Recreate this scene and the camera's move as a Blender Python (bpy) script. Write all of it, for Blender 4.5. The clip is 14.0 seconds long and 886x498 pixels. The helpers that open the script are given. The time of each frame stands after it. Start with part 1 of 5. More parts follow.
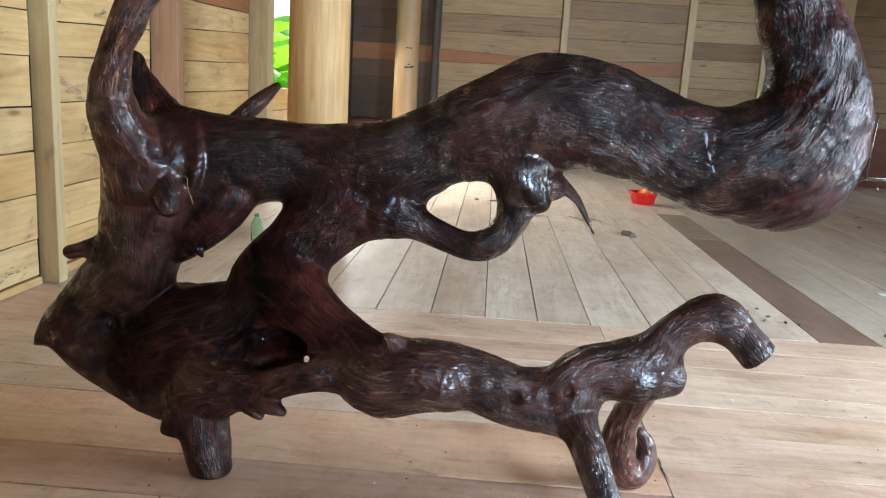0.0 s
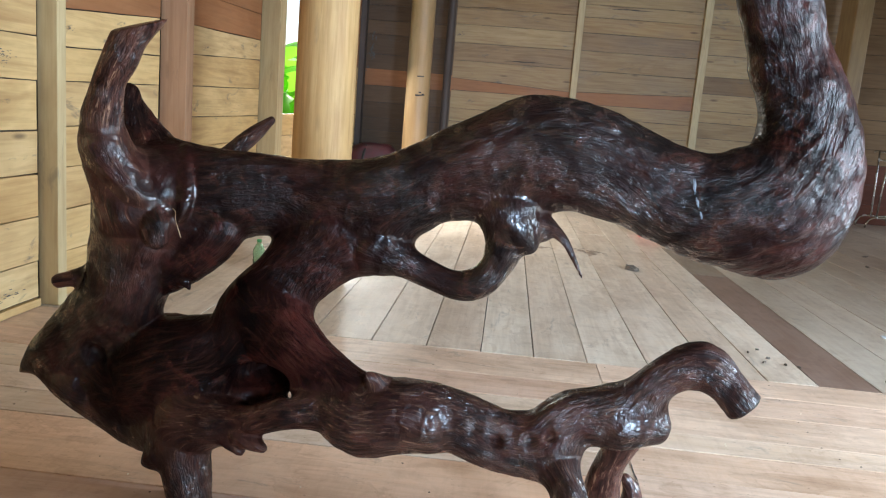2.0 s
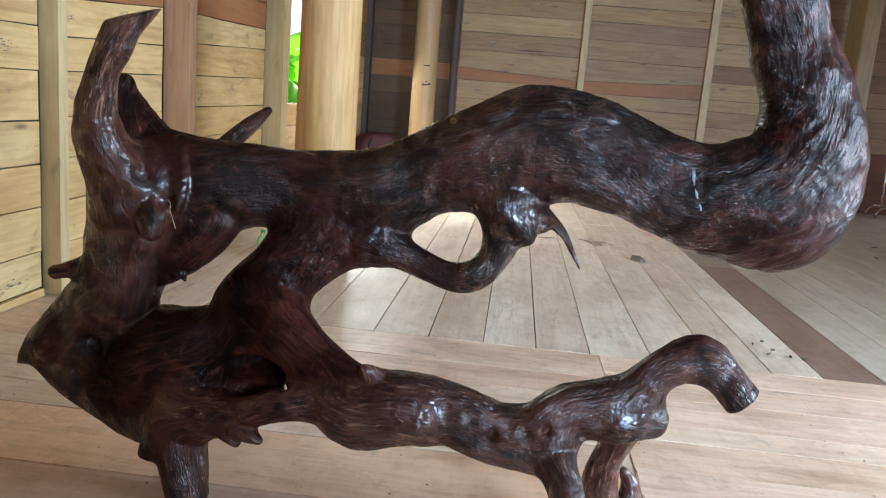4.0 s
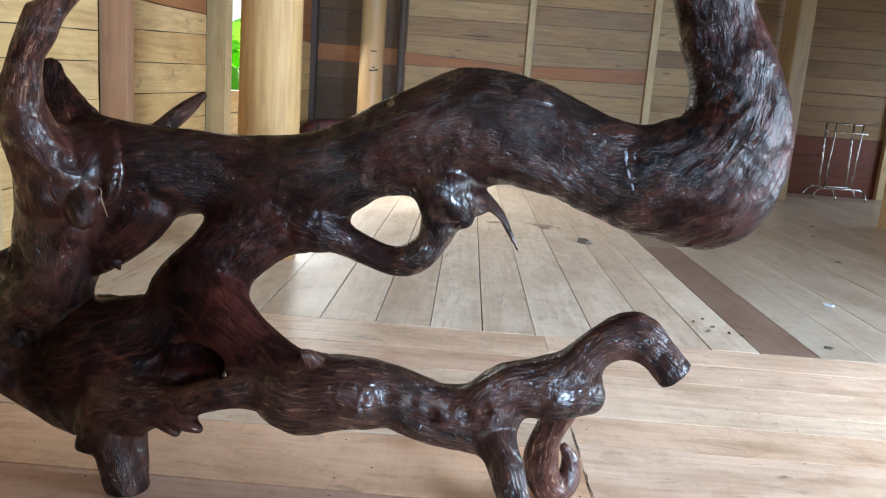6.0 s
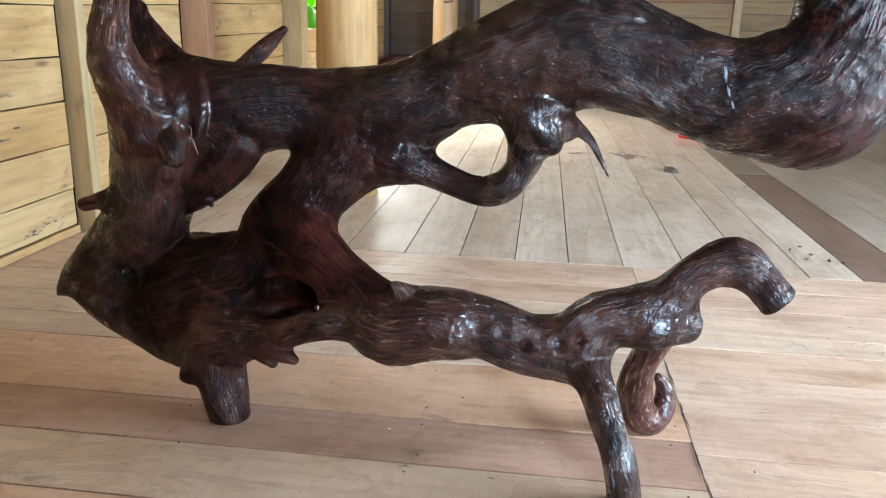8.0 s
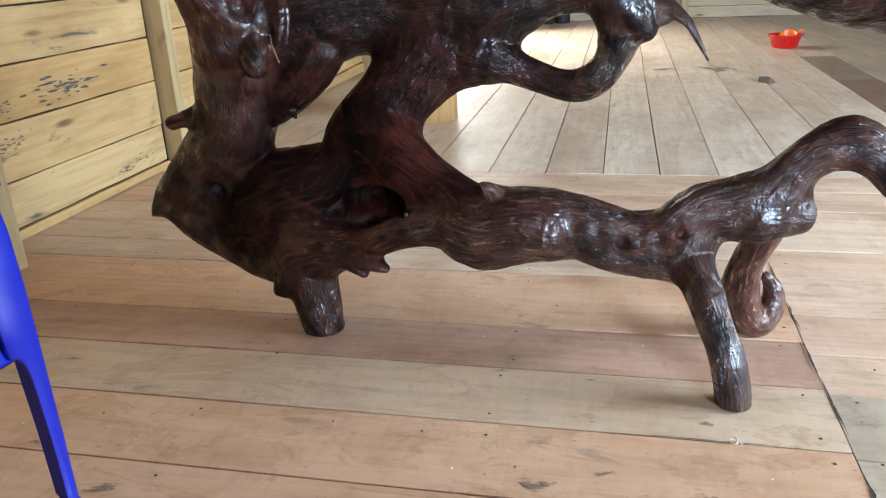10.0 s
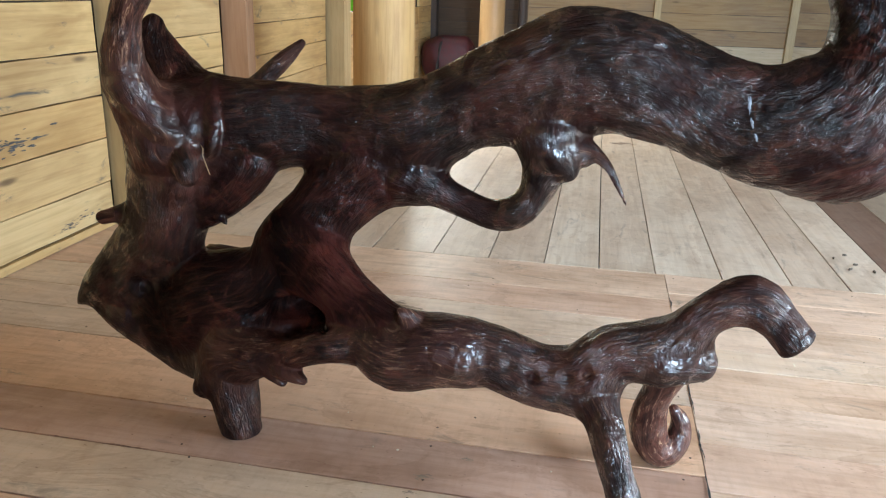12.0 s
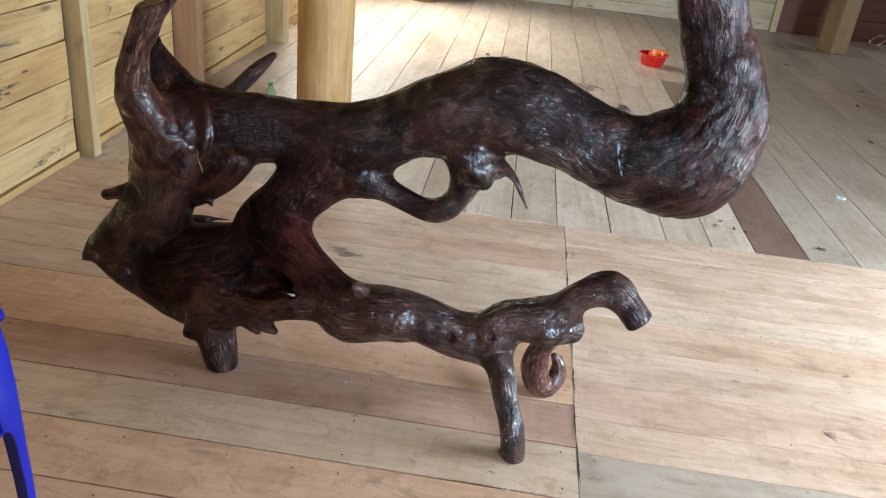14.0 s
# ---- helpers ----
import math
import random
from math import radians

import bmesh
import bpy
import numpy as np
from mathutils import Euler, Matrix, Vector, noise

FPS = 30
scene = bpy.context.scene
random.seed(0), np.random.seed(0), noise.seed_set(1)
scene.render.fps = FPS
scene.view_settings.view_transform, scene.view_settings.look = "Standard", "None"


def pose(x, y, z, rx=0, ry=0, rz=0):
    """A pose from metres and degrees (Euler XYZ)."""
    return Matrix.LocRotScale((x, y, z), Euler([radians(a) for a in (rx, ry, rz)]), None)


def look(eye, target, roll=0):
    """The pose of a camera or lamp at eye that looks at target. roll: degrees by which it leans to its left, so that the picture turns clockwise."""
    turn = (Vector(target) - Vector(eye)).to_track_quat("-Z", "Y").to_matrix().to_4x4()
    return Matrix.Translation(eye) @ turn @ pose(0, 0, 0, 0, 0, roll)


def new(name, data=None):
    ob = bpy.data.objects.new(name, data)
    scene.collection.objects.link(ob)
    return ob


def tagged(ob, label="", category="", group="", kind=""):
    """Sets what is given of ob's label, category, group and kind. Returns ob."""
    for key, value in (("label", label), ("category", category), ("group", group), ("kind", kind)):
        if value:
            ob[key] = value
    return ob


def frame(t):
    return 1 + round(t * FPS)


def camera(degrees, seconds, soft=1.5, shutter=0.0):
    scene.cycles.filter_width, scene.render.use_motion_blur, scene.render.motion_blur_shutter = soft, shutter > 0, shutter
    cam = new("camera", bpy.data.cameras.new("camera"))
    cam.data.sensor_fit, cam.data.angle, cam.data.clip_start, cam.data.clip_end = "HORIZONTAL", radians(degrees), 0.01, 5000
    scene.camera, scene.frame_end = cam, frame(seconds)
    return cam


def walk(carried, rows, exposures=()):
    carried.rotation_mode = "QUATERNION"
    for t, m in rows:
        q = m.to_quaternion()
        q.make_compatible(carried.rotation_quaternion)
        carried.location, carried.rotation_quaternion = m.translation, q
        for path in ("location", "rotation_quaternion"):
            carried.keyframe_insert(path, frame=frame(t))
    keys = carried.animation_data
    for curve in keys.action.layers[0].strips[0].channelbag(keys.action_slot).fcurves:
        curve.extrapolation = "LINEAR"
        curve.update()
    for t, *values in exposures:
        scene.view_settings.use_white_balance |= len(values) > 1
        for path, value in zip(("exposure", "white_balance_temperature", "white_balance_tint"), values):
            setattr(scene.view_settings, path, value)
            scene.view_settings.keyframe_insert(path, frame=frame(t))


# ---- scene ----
cam = camera(59.1, 14.0, soft=1.2)
PATH = [
    (0, (0.128, 0.135, 0.951), (0.02, 2.09, 0.542), 3.4),
    (0.5, (0.131, 0.136, 0.97), (0.026, 2.094, 0.571), 4.2),
    (1, (0.16, 0.144, 0.987), (0.053, 2.105, 0.613), 4.1),
    (1.5, (0.171, 0.144, 0.995), (0.056, 2.109, 0.637), 3.9),
    (2, (0.182, 0.151, 0.987), (0.04, 2.115, 0.638), 4.7),
    (2.2, (0.18, 0.153, 1.0), (0.026, 2.118, 0.66), 5.4),
    (4.3, (0.219, 0.17, 0.991), (0.06, 2.128, 0.612), 4.5),
    (4.5, (0.226, 0.167, 0.994), (0.086, 2.127, 0.621), 4.3),
    (5, (0.239, 0.16, 0.995), (0.145, 2.124, 0.631), 4.2),
    (5.5, (0.251, 0.164, 0.991), (0.198, 2.128, 0.616), 4.2),
    (6, (0.244, 0.163, 0.987), (0.203, 2.122, 0.586), 4.3),
    (6.5, (0.238, 0.179, 0.968), (0.173, 2.124, 0.504), 3.4),
    (7, (0.289, 0.205, 0.956), (0.173, 2.124, 0.402), 2.8),
    (7.2, (0.258, 0.185, 0.967), (0.089, 2.094, 0.396), 2.6),
    (9.3, (0.211, 0.189, 0.932), (-0.07, 2.088, 0.371), 0.4),
    (9.5, (0.219, 0.21, 0.904), (-0.092, 2.089, 0.293), -0.5),
    (10, (0.198, 0.203, 0.868), (-0.228, 2.024, 0.158), -2.7),
    (10.5, (0.198, 0.211, 0.854), (-0.324, 1.987, 0.096), -3.9),
    (11, (0.208, 0.219, 0.867), (-0.291, 2.007, 0.121), -4.6),
    (11.5, (0.237, 0.228, 0.889), (-0.194, 2.069, 0.237), -2.3),
    (12, (0.296, 0.262, 1.071), (-0.053, 2.125, 0.434), 1.8),
    (12.5, (0.273, 0.177, 1.429), (0.053, 1.948, 0.527), 3.0),
    (13, (0.25, 0.069, 1.528), (0.194, 1.869, 0.659), 4.7),
    (13.5, (0.259, -0.014, 1.537), (0.186, 1.805, 0.708), 5.4),
    (14, (0.294, -0.139, 1.509), (0.174, 1.649, 0.621), 6.5),
]
walk(cam, [(t, look(eye, target, roll)) for t, eye, target, roll in PATH],
     [(0.0, 0.27, 6530, 10), (2.2, 0.27, 6430, 10), (4.5, 0.27, 6280, 10), (6.0, 0.30, 6280, 10), (6.5, 0.37, 6330, 10), (7.0, 0.43, 6380, 10), (9.5, 0.41, 6560, 10), (11.0, 0.42, 6640, 10), (12.0, 0.32, 6680, 10), (12.6, 0.22, 6680, 10), (13.3, 0.15, 6680, 10), (14.0, 0.15, 6680, 10)])

# ---- light ----
world = bpy.data.worlds.new("sky")
scene.world = world
world.use_nodes = True
wn = world.node_tree
sky = wn.nodes.new("ShaderNodeTexSky")
sky.sky_type, sky.sun_disc = "NISHITA", False
sky.sun_elevation, sky.sun_rotation = radians(48), radians(10)
wn.links.new(sky.outputs[0], wn.nodes["Background"].inputs[0])
wn.nodes["Background"].inputs[1].default_value = 0.15
sun = new("sun", bpy.data.lights.new("sun", "SUN"))
sun.data.energy, sun.data.angle, sun.data.color = 5.0, radians(4), (1.0, 0.95, 0.87)
sun.matrix_world = look((1.5, 8, 9), (0, 0, 0))
scene.view_settings.exposure = 0.0


def opening_light(name, eye, target, w, h, watts, color, spread=180):
    lamp = new(name, bpy.data.lights.new(name, "AREA"))
    lamp.data.shape, lamp.data.size, lamp.data.size_y = "RECTANGLE", w, h
    lamp.data.energy, lamp.data.color = watts, color
    lamp.data.spread = radians(spread)
    lamp.matrix_world = look(eye, target)
    return lamp


SKYLIGHT = (0.73, 0.87, 1.0)
# front lamp set outside the doorway, so the jamb cuts its light
opening_light("front_door_light", (3.6, -5.0, 1.7), (0.6, 2.0, 0.7), 1.2, 1.8, 800, (0.54, 0.75, 1.0))
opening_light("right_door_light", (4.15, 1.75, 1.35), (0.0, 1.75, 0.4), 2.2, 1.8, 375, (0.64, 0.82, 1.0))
# added lamp in an unseen opening, brightens the far right floor
opening_light("added_back_light", (6.5, 8.95, 1.15), (3.0, 8.6, 0.0), 1.3, 1.9, 34, SKYLIGHT)
opening_light("left_window_light", (-1.86, 8.14, 1.5), (-0.7, 7.4, 0.0), 2.5, 1.2, 92, (0.98, 1.0, 0.95), 116)


# ---- materials ----
def nodes_of(name):
    m = bpy.data.materials.new(name)
    m.use_nodes = True
    t = m.node_tree
    return m, t, t.nodes["Principled BSDF"]


def node(t, kind, **values):
    n = t.nodes.new(kind)
    for k, v in values.items():
        n.inputs[k.replace("_", " ")].default_value = v
    return n


def ramp(t, source, stops, interpolation="LINEAR"):
    r = t.nodes.new("ShaderNodeValToRGB")
    r.color_ramp.interpolation = interpolation
    e = r.color_ramp.elements
    while len(e) < len(stops):
        e.new(0.5)
    for el, (p, c) in zip(e, stops):
        el.position = p
        el.color = (c, c, c, 1) if isinstance(c, (int, float)) else (*c, 1)
    t.links.new(source, r.inputs[0])
    return r.outputs[0]


def mix(t, kind, fac, a, b):
    n = t.nodes.new("ShaderNodeMix")
    n.data_type, n.blend_type = "RGBA", kind
    for socket, v in ((n.inputs[0], fac), (n.inputs[6], a), (n.inputs[7], b)):
        if hasattr(v, "links"):
            t.links.new(v, socket)
        elif isinstance(v, (int, float)):
            socket.default_value = v
        else:
            socket.default_value = (*v, 1)
    return n.outputs[2]


def math_node(t, op, a, b=0.0):
    n = t.nodes.new("ShaderNodeMath")
    n.operation = op
    for s, v in zip(n.inputs, (a, b)):
        if hasattr(v, "links"):
            t.links.new(v, s)
        else:
            s.default_value = v
    return n.outputs[0]


def scaled(t, source, scale):
    m = t.nodes.new("ShaderNodeMapping")
    m.inputs["Scale"].default_value = scale
    t.links.new(source, m.inputs["Vector"])
    return m.outputs[0]


def noise_of(t, vector, scale, detail=4.0, rough=0.55, distortion=0.0):
    n = node(t, "ShaderNodeTexNoise", Scale=scale, Detail=detail, Roughness=rough, Distortion=distortion)
    t.links.new(vector, n.inputs["Vector"])
    return n.outputs["Fac"]


def bump(t, height, strength, distance, b):
    n = node(t, "ShaderNodeBump", Strength=strength, Distance=distance)
    t.links.new(height, n.inputs["Height"])
    t.links.new(n.outputs[0], b.inputs["Normal"])


def plank_wood(name, tints, rough=(0.4, 0.6), knots=0.6, stain=0.5, grain=0.35, axis=0, saw=0.0, cloud=0.55):
    """Sawn planks: long grain along the local axis, each piece its own tint, with knots and dark stains."""
    m, t, b = nodes_of(name)
    tc = t.nodes.new("ShaderNodeTexCoord")
    info = t.nodes.new("ShaderNodeObjectInfo")
    shift = t.nodes.new("ShaderNodeVectorMath")
    shift.operation = "MULTIPLY_ADD"
    comb = t.nodes.new("ShaderNodeCombineXYZ")
    for i in range(3):
        t.links.new(info.outputs["Random"], comb.inputs[i])
    t.links.new(comb.outputs[0], shift.inputs[0])
    shift.inputs[1].default_value = (37.0, 53.0, 71.0)
    t.links.new(tc.outputs["Object"], shift.inputs[2])
    v = shift.outputs[0]
    s = lambda a, c: tuple(a if i == axis else c for i in range(3))
    fine = noise_of(t, scaled(t, v, s(2.2, 46)), 1.0, 6, 0.6, 0.4)
    bands = noise_of(t, scaled(t, v, s(0.9, 6)), 1.0, 4, 0.5, 2.2)
    blotch = noise_of(t, scaled(t, v, s(1.1, 2.6)), 1.6, 4, 0.6, 0.3)
    tint = ramp(t, info.outputs["Random"], [(i / max(1, len(tints) - 1), c) for i, c in enumerate(tints)])
    col = mix(t, "MULTIPLY", grain, tint, ramp(t, bands, [(0.3, (0.60, 0.46, 0.34)), (0.5, (1, 1, 1)), (0.72, (0.80, 0.70, 0.58))]))
    col = mix(t, "MULTIPLY", grain * 0.9, col, ramp(t, fine, [(0.32, (0.55, 0.43, 0.33)), (0.56, (1, 1, 1))]))
    col = mix(t, "MULTIPLY", cloud, col, ramp(t, blotch, [(0.3, (0.72, 0.66, 0.60)), (0.55, (1, 1, 1)), (0.75, (1.0, 0.97, 0.92))]))
    vo = node(t, "ShaderNodeTexVoronoi", Scale=1.0, Randomness=1.0)
    t.links.new(scaled(t, v, s(1.7, 6.5)), vo.inputs["Vector"])
    knot = ramp(t, vo.outputs["Distance"], [(0.0, 1.0), (0.05, 0.85), (0.11, 0.0)])
    col = mix(t, "MIX", math_node(t, "MULTIPLY", knot, knots), col, (0.13, 0.075, 0.04))
    st = noise_of(t, scaled(t, v, s(1.5, 5)), 2.3, 6, 0.7, 0.8)
    col = mix(t, "MIX", math_node(t, "MULTIPLY", ramp(t, st, [(0.60, 0.0), (0.72, 1.0)]), stain), col, (0.12, 0.105, 0.09))
    t.links.new(col, b.inputs["Base Color"])
    t.links.new(ramp(t, blotch, [(0.3, rough[0]), (0.7, rough[1])]), b.inputs["Roughness"])
    b.inputs["Specular IOR Level"].default_value = 0.4
    h = math_node(t, "ADD", fine, math_node(t, "MULTIPLY", bands, 0.8))
    if saw:
        ripple = noise_of(t, scaled(t, v, s(55, 7)), 1.0, 3, 0.6, 0.5)
        mottle = noise_of(t, v, 11.0, 5, 0.65, 0.4)
        col = mix(t, "MULTIPLY", 0.24, col, ramp(t, ripple, [(0.34, (0.82, 0.76, 0.70)), (0.52, (1, 1, 1))]))
        col = mix(t, "MULTIPLY", 0.55, col, ramp(t, mottle, [(0.34, (0.78, 0.72, 0.66)), (0.52, (1, 1, 1)), (0.68, (1.0, 0.93, 0.84))]))
        # dried water lines and soaked clouds that wander over the plank, and small dark specks
        damp = noise_of(t, scaled(t, v, s(2.2, 4.5)), 1.3, 5, 0.6, 0.9)
        line = math_node(t, "MULTIPLY", ramp(t, damp, [(0.535, 0.0), (0.562, 1.0), (0.575, 0.45), (0.68, 0.6)]), 0.38)
        col = mix(t, "MULTIPLY", line, col, (0.62, 0.52, 0.44))
        speck = noise_of(t, scaled(t, v, s(60, 130)), 1.0, 2, 0.5, 0.2)
        col = mix(t, "MULTIPLY", math_node(t, "MULTIPLY", ramp(t, speck, [(0.70, 0.0), (0.76, 1.0)]), 0.7), col, (0.42, 0.30, 0.22))
        t.links.new(col, b.inputs["Base Color"])
        sw = noise_of(t, scaled(t, v, s(130, 6)), 1.0, 2, 0.5, 0.2)
        h = math_node(t, "ADD", h, math_node(t, "MULTIPLY", sw, saw))
    bump(t, h, 0.28, 0.004, b)
    return m


def plain(name, color, rough=0.5, metal=0.0, vary=0.25, scale=8.0, relief=0.15, coat=0.0):
    m, t, b = nodes_of(name)
    tc = t.nodes.new("ShaderNodeTexCoord")
    n1 = noise_of(t, tc.outputs["Object"], scale, 5, 0.6, 0.3)
    n2 = noise_of(t, tc.outputs["Object"], scale * 9, 3)
    dark = tuple(c * (1 - vary) for c in color)
    lite = tuple(min(1, c * (1 + vary)) for c in color)
    t.links.new(mix(t, "MIX", ramp(t, n1, [(0.3, 0.0), (0.7, 1.0)]), dark, lite), b.inputs["Base Color"])
    t.links.new(ramp(t, n1, [(0.3, max(0.02, rough - 0.08)), (0.7, min(1, rough + 0.1))]), b.inputs["Roughness"])
    b.inputs["Metallic"].default_value = metal
    b.inputs["Coat Weight"].default_value = coat
    bump(t, math_node(t, "ADD", n1, math_node(t, "MULTIPLY", n2, 0.4)), relief, 0.003, b)
    return m


def root_wood():
    """Varnished root: near-black brown with red-brown streaks that follow each limb, fibrous relief, wet gloss."""
    m, t, b = nodes_of("varnished_root")
    at = t.nodes.new("ShaderNodeAttribute")
    at.attribute_name = "grain"
    tc = t.nodes.new("ShaderNodeTexCoord")
    g, o = at.outputs["Vector"], tc.outputs["Object"]
    fa = t.nodes.new("ShaderNodeAttribute")
    fa.attribute_name = "fade"
    fade = fa.outputs["Fac"]
    streak = noise_of(t, scaled(t, g, (14, 46, 14)), 1.0, 6, 0.66, 1.1)
    fibre = noise_of(t, scaled(t, g, (26, 160, 26)), 1.0, 4, 0.62, 1.2)
    patch = noise_of(t, o, 4.6, 6, 0.62, 0.7)
    patch2 = noise_of(t, o, 14.0, 6, 0.68, 1.0)
    col = ramp(t, patch, [(0.36, (0.0046, 0.0022, 0.0020)), (0.54, (0.0200, 0.0060, 0.0050)), (0.72, (0.070, 0.018, 0.0140))])
    pa = t.nodes.new("ShaderNodeAttribute")
    pa.attribute_name = "pale"
    pale = math_node(t, "MULTIPLY", pa.outputs["Fac"], ramp(t, streak, [(0.36, 0.35), (0.6, 1.0)]))
    col = mix(t, "MIX", pale, col, ramp(t, streak, [(0.34, (0.070, 0.025, 0.018)), (0.5, (0.100, 0.036, 0.025)), (0.74, (0.145, 0.060, 0.041))]))
    col = mix(t, "MIX", math_node(t, "MULTIPLY", ramp(t, streak, [(0.52, 0.0), (0.68, 1.0)]), math_node(t, "MULTIPLY", fade, 0.45)), col, (0.085, 0.032, 0.020))
    col = mix(t, "MIX", math_node(t, "MULTIPLY", ramp(t, streak, [(0.34, 1.0), (0.49, 0.0)]), math_node(t, "MULTIPLY", fade, 0.8)), col, (0.0045, 0.0028, 0.0028))
    col = mix(t, "MIX", math_node(t, "MULTIPLY", ramp(t, patch2, [(0.54, 0.0), (0.68, 1.0)]), 0.42), col, (0.105, 0.021, 0.014))
    flake = math_node(t, "MULTIPLY", ramp(t, fibre, [(0.62, 0.0), (0.70, 1.0)]), ramp(t, patch2, [(0.56, 0.0), (0.68, 1.0)]))
    col = mix(t, "MIX", math_node(t, "MULTIPLY", math_node(t, "MULTIPLY", flake, fade), 0.5), col, (0.30, 0.16, 0.10))
    fleck = math_node(t, "MULTIPLY", math_node(t, "MULTIPLY", ramp(t, fibre, [(0.56, 0.0), (0.64, 1.0)]), ramp(t, streak, [(0.44, 0.0), (0.56, 1.0)])), math_node(t, "MULTIPLY", pa.outputs["Fac"], 0.9))
    col = mix(t, "MIX", fleck, col, (0.42, 0.24, 0.15))
    t.links.new(col, b.inputs["Base Color"])
    t.links.new(ramp(t, streak, [(0.3, 0.56), (0.7, 0.40)]), b.inputs["Roughness"])
    # the varnish lies thick in places and is worn thin in others
    ga = t.nodes.new("ShaderNodeAttribute")
    ga.attribute_name = "gloss"
    t.links.new(math_node(t, "MULTIPLY", ga.outputs["Fac"], 0.095), b.inputs["Specular IOR Level"])
    t.links.new(math_node(t, "MULTIPLY", ramp(t, patch2, [(0.42, 0.02), (0.60, 1.0)]), ga.outputs["Fac"]), b.inputs["Coat Weight"])
    t.links.new(ramp(t, patch, [(0.36, 0.13), (0.64, 0.26)]), b.inputs["Coat Roughness"])
    rib = noise_of(t, scaled(t, g, (24, 62, 22)), 1.0, 3, 0.55, 1.3)
    dimple = noise_of(t, o, 34.0, 2.5, 0.5, 0.4)
    h = math_node(t, "ADD", math_node(t, "MULTIPLY", math_node(t, "ADD", rib, math_node(t, "MULTIPLY", fibre, 0.55)), fade), math_node(t, "MULTIPLY", dimple, 1.0))
    bump(t, h, 0.75, 0.008, b)
    t.links.new(b.inputs["Normal"].links[0].from_socket, b.inputs["Coat Normal"])
    return m


FLOOR_WOOD = plank_wood("floor_plank_wood", [(0.72, 0.495, 0.355), (0.79, 0.59, 0.452), (0.73, 0.49, 0.365), (0.79, 0.61, 0.47), (0.71, 0.535, 0.413)], (0.28, 0.48), 0.35, 0.7, 0.32, saw=0.25, cloud=0.8)
FAR_WOOD = plank_wood("far_plank_wood", [(0.65, 0.525, 0.42), (0.72, 0.61, 0.50), (0.64, 0.51, 0.405), (0.74, 0.635, 0.525), (0.68, 0.55, 0.435)], (0.34, 0.52), 0.35, 0.6, 0.28, saw=0.2, cloud=0.7)
TAN_WOOD = plank_wood("tan_plank_wood", [(0.745, 0.465, 0.307), (0.785, 0.495, 0.33)], (0.34, 0.5), 0.35, 0.6, 0.22, saw=0.2)
PINK_WOOD = plank_wood("pink_plank_wood", [(0.57, 0.355, 0.265), (0.57, 0.355, 0.265)], (0.34, 0.5), 0.3, 0.4, 0.30, saw=0.2)
DULL_WOOD = plank_wood("dull_plank_wood", [(0.53, 0.42, 0.325), (0.60, 0.475, 0.365), (0.49, 0.39, 0.305)], (0.4, 0.55), 0.3, 0.6, 0.25, saw=0.2, cloud=0.7)
OCHRE_WOOD = plank_wood("ochre_plank_wood", [(0.70, 0.51, 0.365), (0.70, 0.51, 0.365)], (0.34, 0.5), 0.35, 0.6, 0.25, saw=0.25)
# far right planks greyer and darker, the weaker light there put into the tint
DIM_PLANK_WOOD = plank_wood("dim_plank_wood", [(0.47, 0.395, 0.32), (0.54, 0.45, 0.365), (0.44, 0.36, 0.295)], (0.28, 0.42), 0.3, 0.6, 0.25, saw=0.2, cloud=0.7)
GREY_WOOD = plank_wood("grey_plank_wood", [(0.30, 0.235, 0.18), (0.30, 0.235, 0.18)], (0.4, 0.55), 0.3, 0.6, 0.25, saw=0.2)
BROWN_WOOD = plank_wood("brown_plank_wood", [(0.27, 0.165, 0.12), (0.24, 0.16, 0.125)], (0.38, 0.55), 0.3, 0.4, 0.35, saw=0.2)
WALL_WOOD = plank_wood("wall_board_wood", [(0.66, 0.43, 0.18), (0.72, 0.495, 0.23), (0.62, 0.39, 0.165), (0.70, 0.51, 0.265)], (0.5, 0.7), 0.9, 1.0, 0.42, cloud=0.9)
BACK_WOOD = plank_wood("back_board_wood", [(0.31, 0.185, 0.08), (0.45, 0.31, 0.16), (0.24, 0.14, 0.065), (0.37, 0.225, 0.10), (0.42, 0.28, 0.14), (0.29, 0.18, 0.095)], (0.5, 0.7), 0.85, 0.85, 0.45)
# low back boards: pale wood, with bounce from the floor in the tint
PALE_BOARD_WOOD = plank_wood("pale_board_wood", [(0.60, 0.47, 0.30), (0.66, 0.54, 0.37), (0.56, 0.43, 0.27)], (0.5, 0.7), 0.9, 0.9, 0.35)
RED_WOOD = plank_wood("red_board_wood", [(0.37, 0.155, 0.062), (0.33, 0.145, 0.062)], (0.5, 0.7), 0.5, 0.5, 0.35)
# left corner boards: the corner's shade is put into the board colour
SHADED_WOOD = plank_wood("shaded_board_wood", [(0.095, 0.054, 0.029), (0.145, 0.087, 0.048), (0.08, 0.047, 0.027)], (0.5, 0.7), 0.8, 0.7, 0.4)
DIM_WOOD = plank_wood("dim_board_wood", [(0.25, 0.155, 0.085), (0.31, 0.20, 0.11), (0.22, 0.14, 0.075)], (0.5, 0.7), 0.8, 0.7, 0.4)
RUST_WOOD = plank_wood("rust_board_wood", [(0.17, 0.050, 0.028), (0.15, 0.045, 0.028)], (0.45, 0.6), 0.3, 0.4, 0.35)
DARK_WOOD = plank_wood("dark_pole_wood", [(0.07, 0.05, 0.042), (0.08, 0.055, 0.045)], (0.5, 0.7), 0.2, 0.2, 0.35)
ROOT = root_wood()
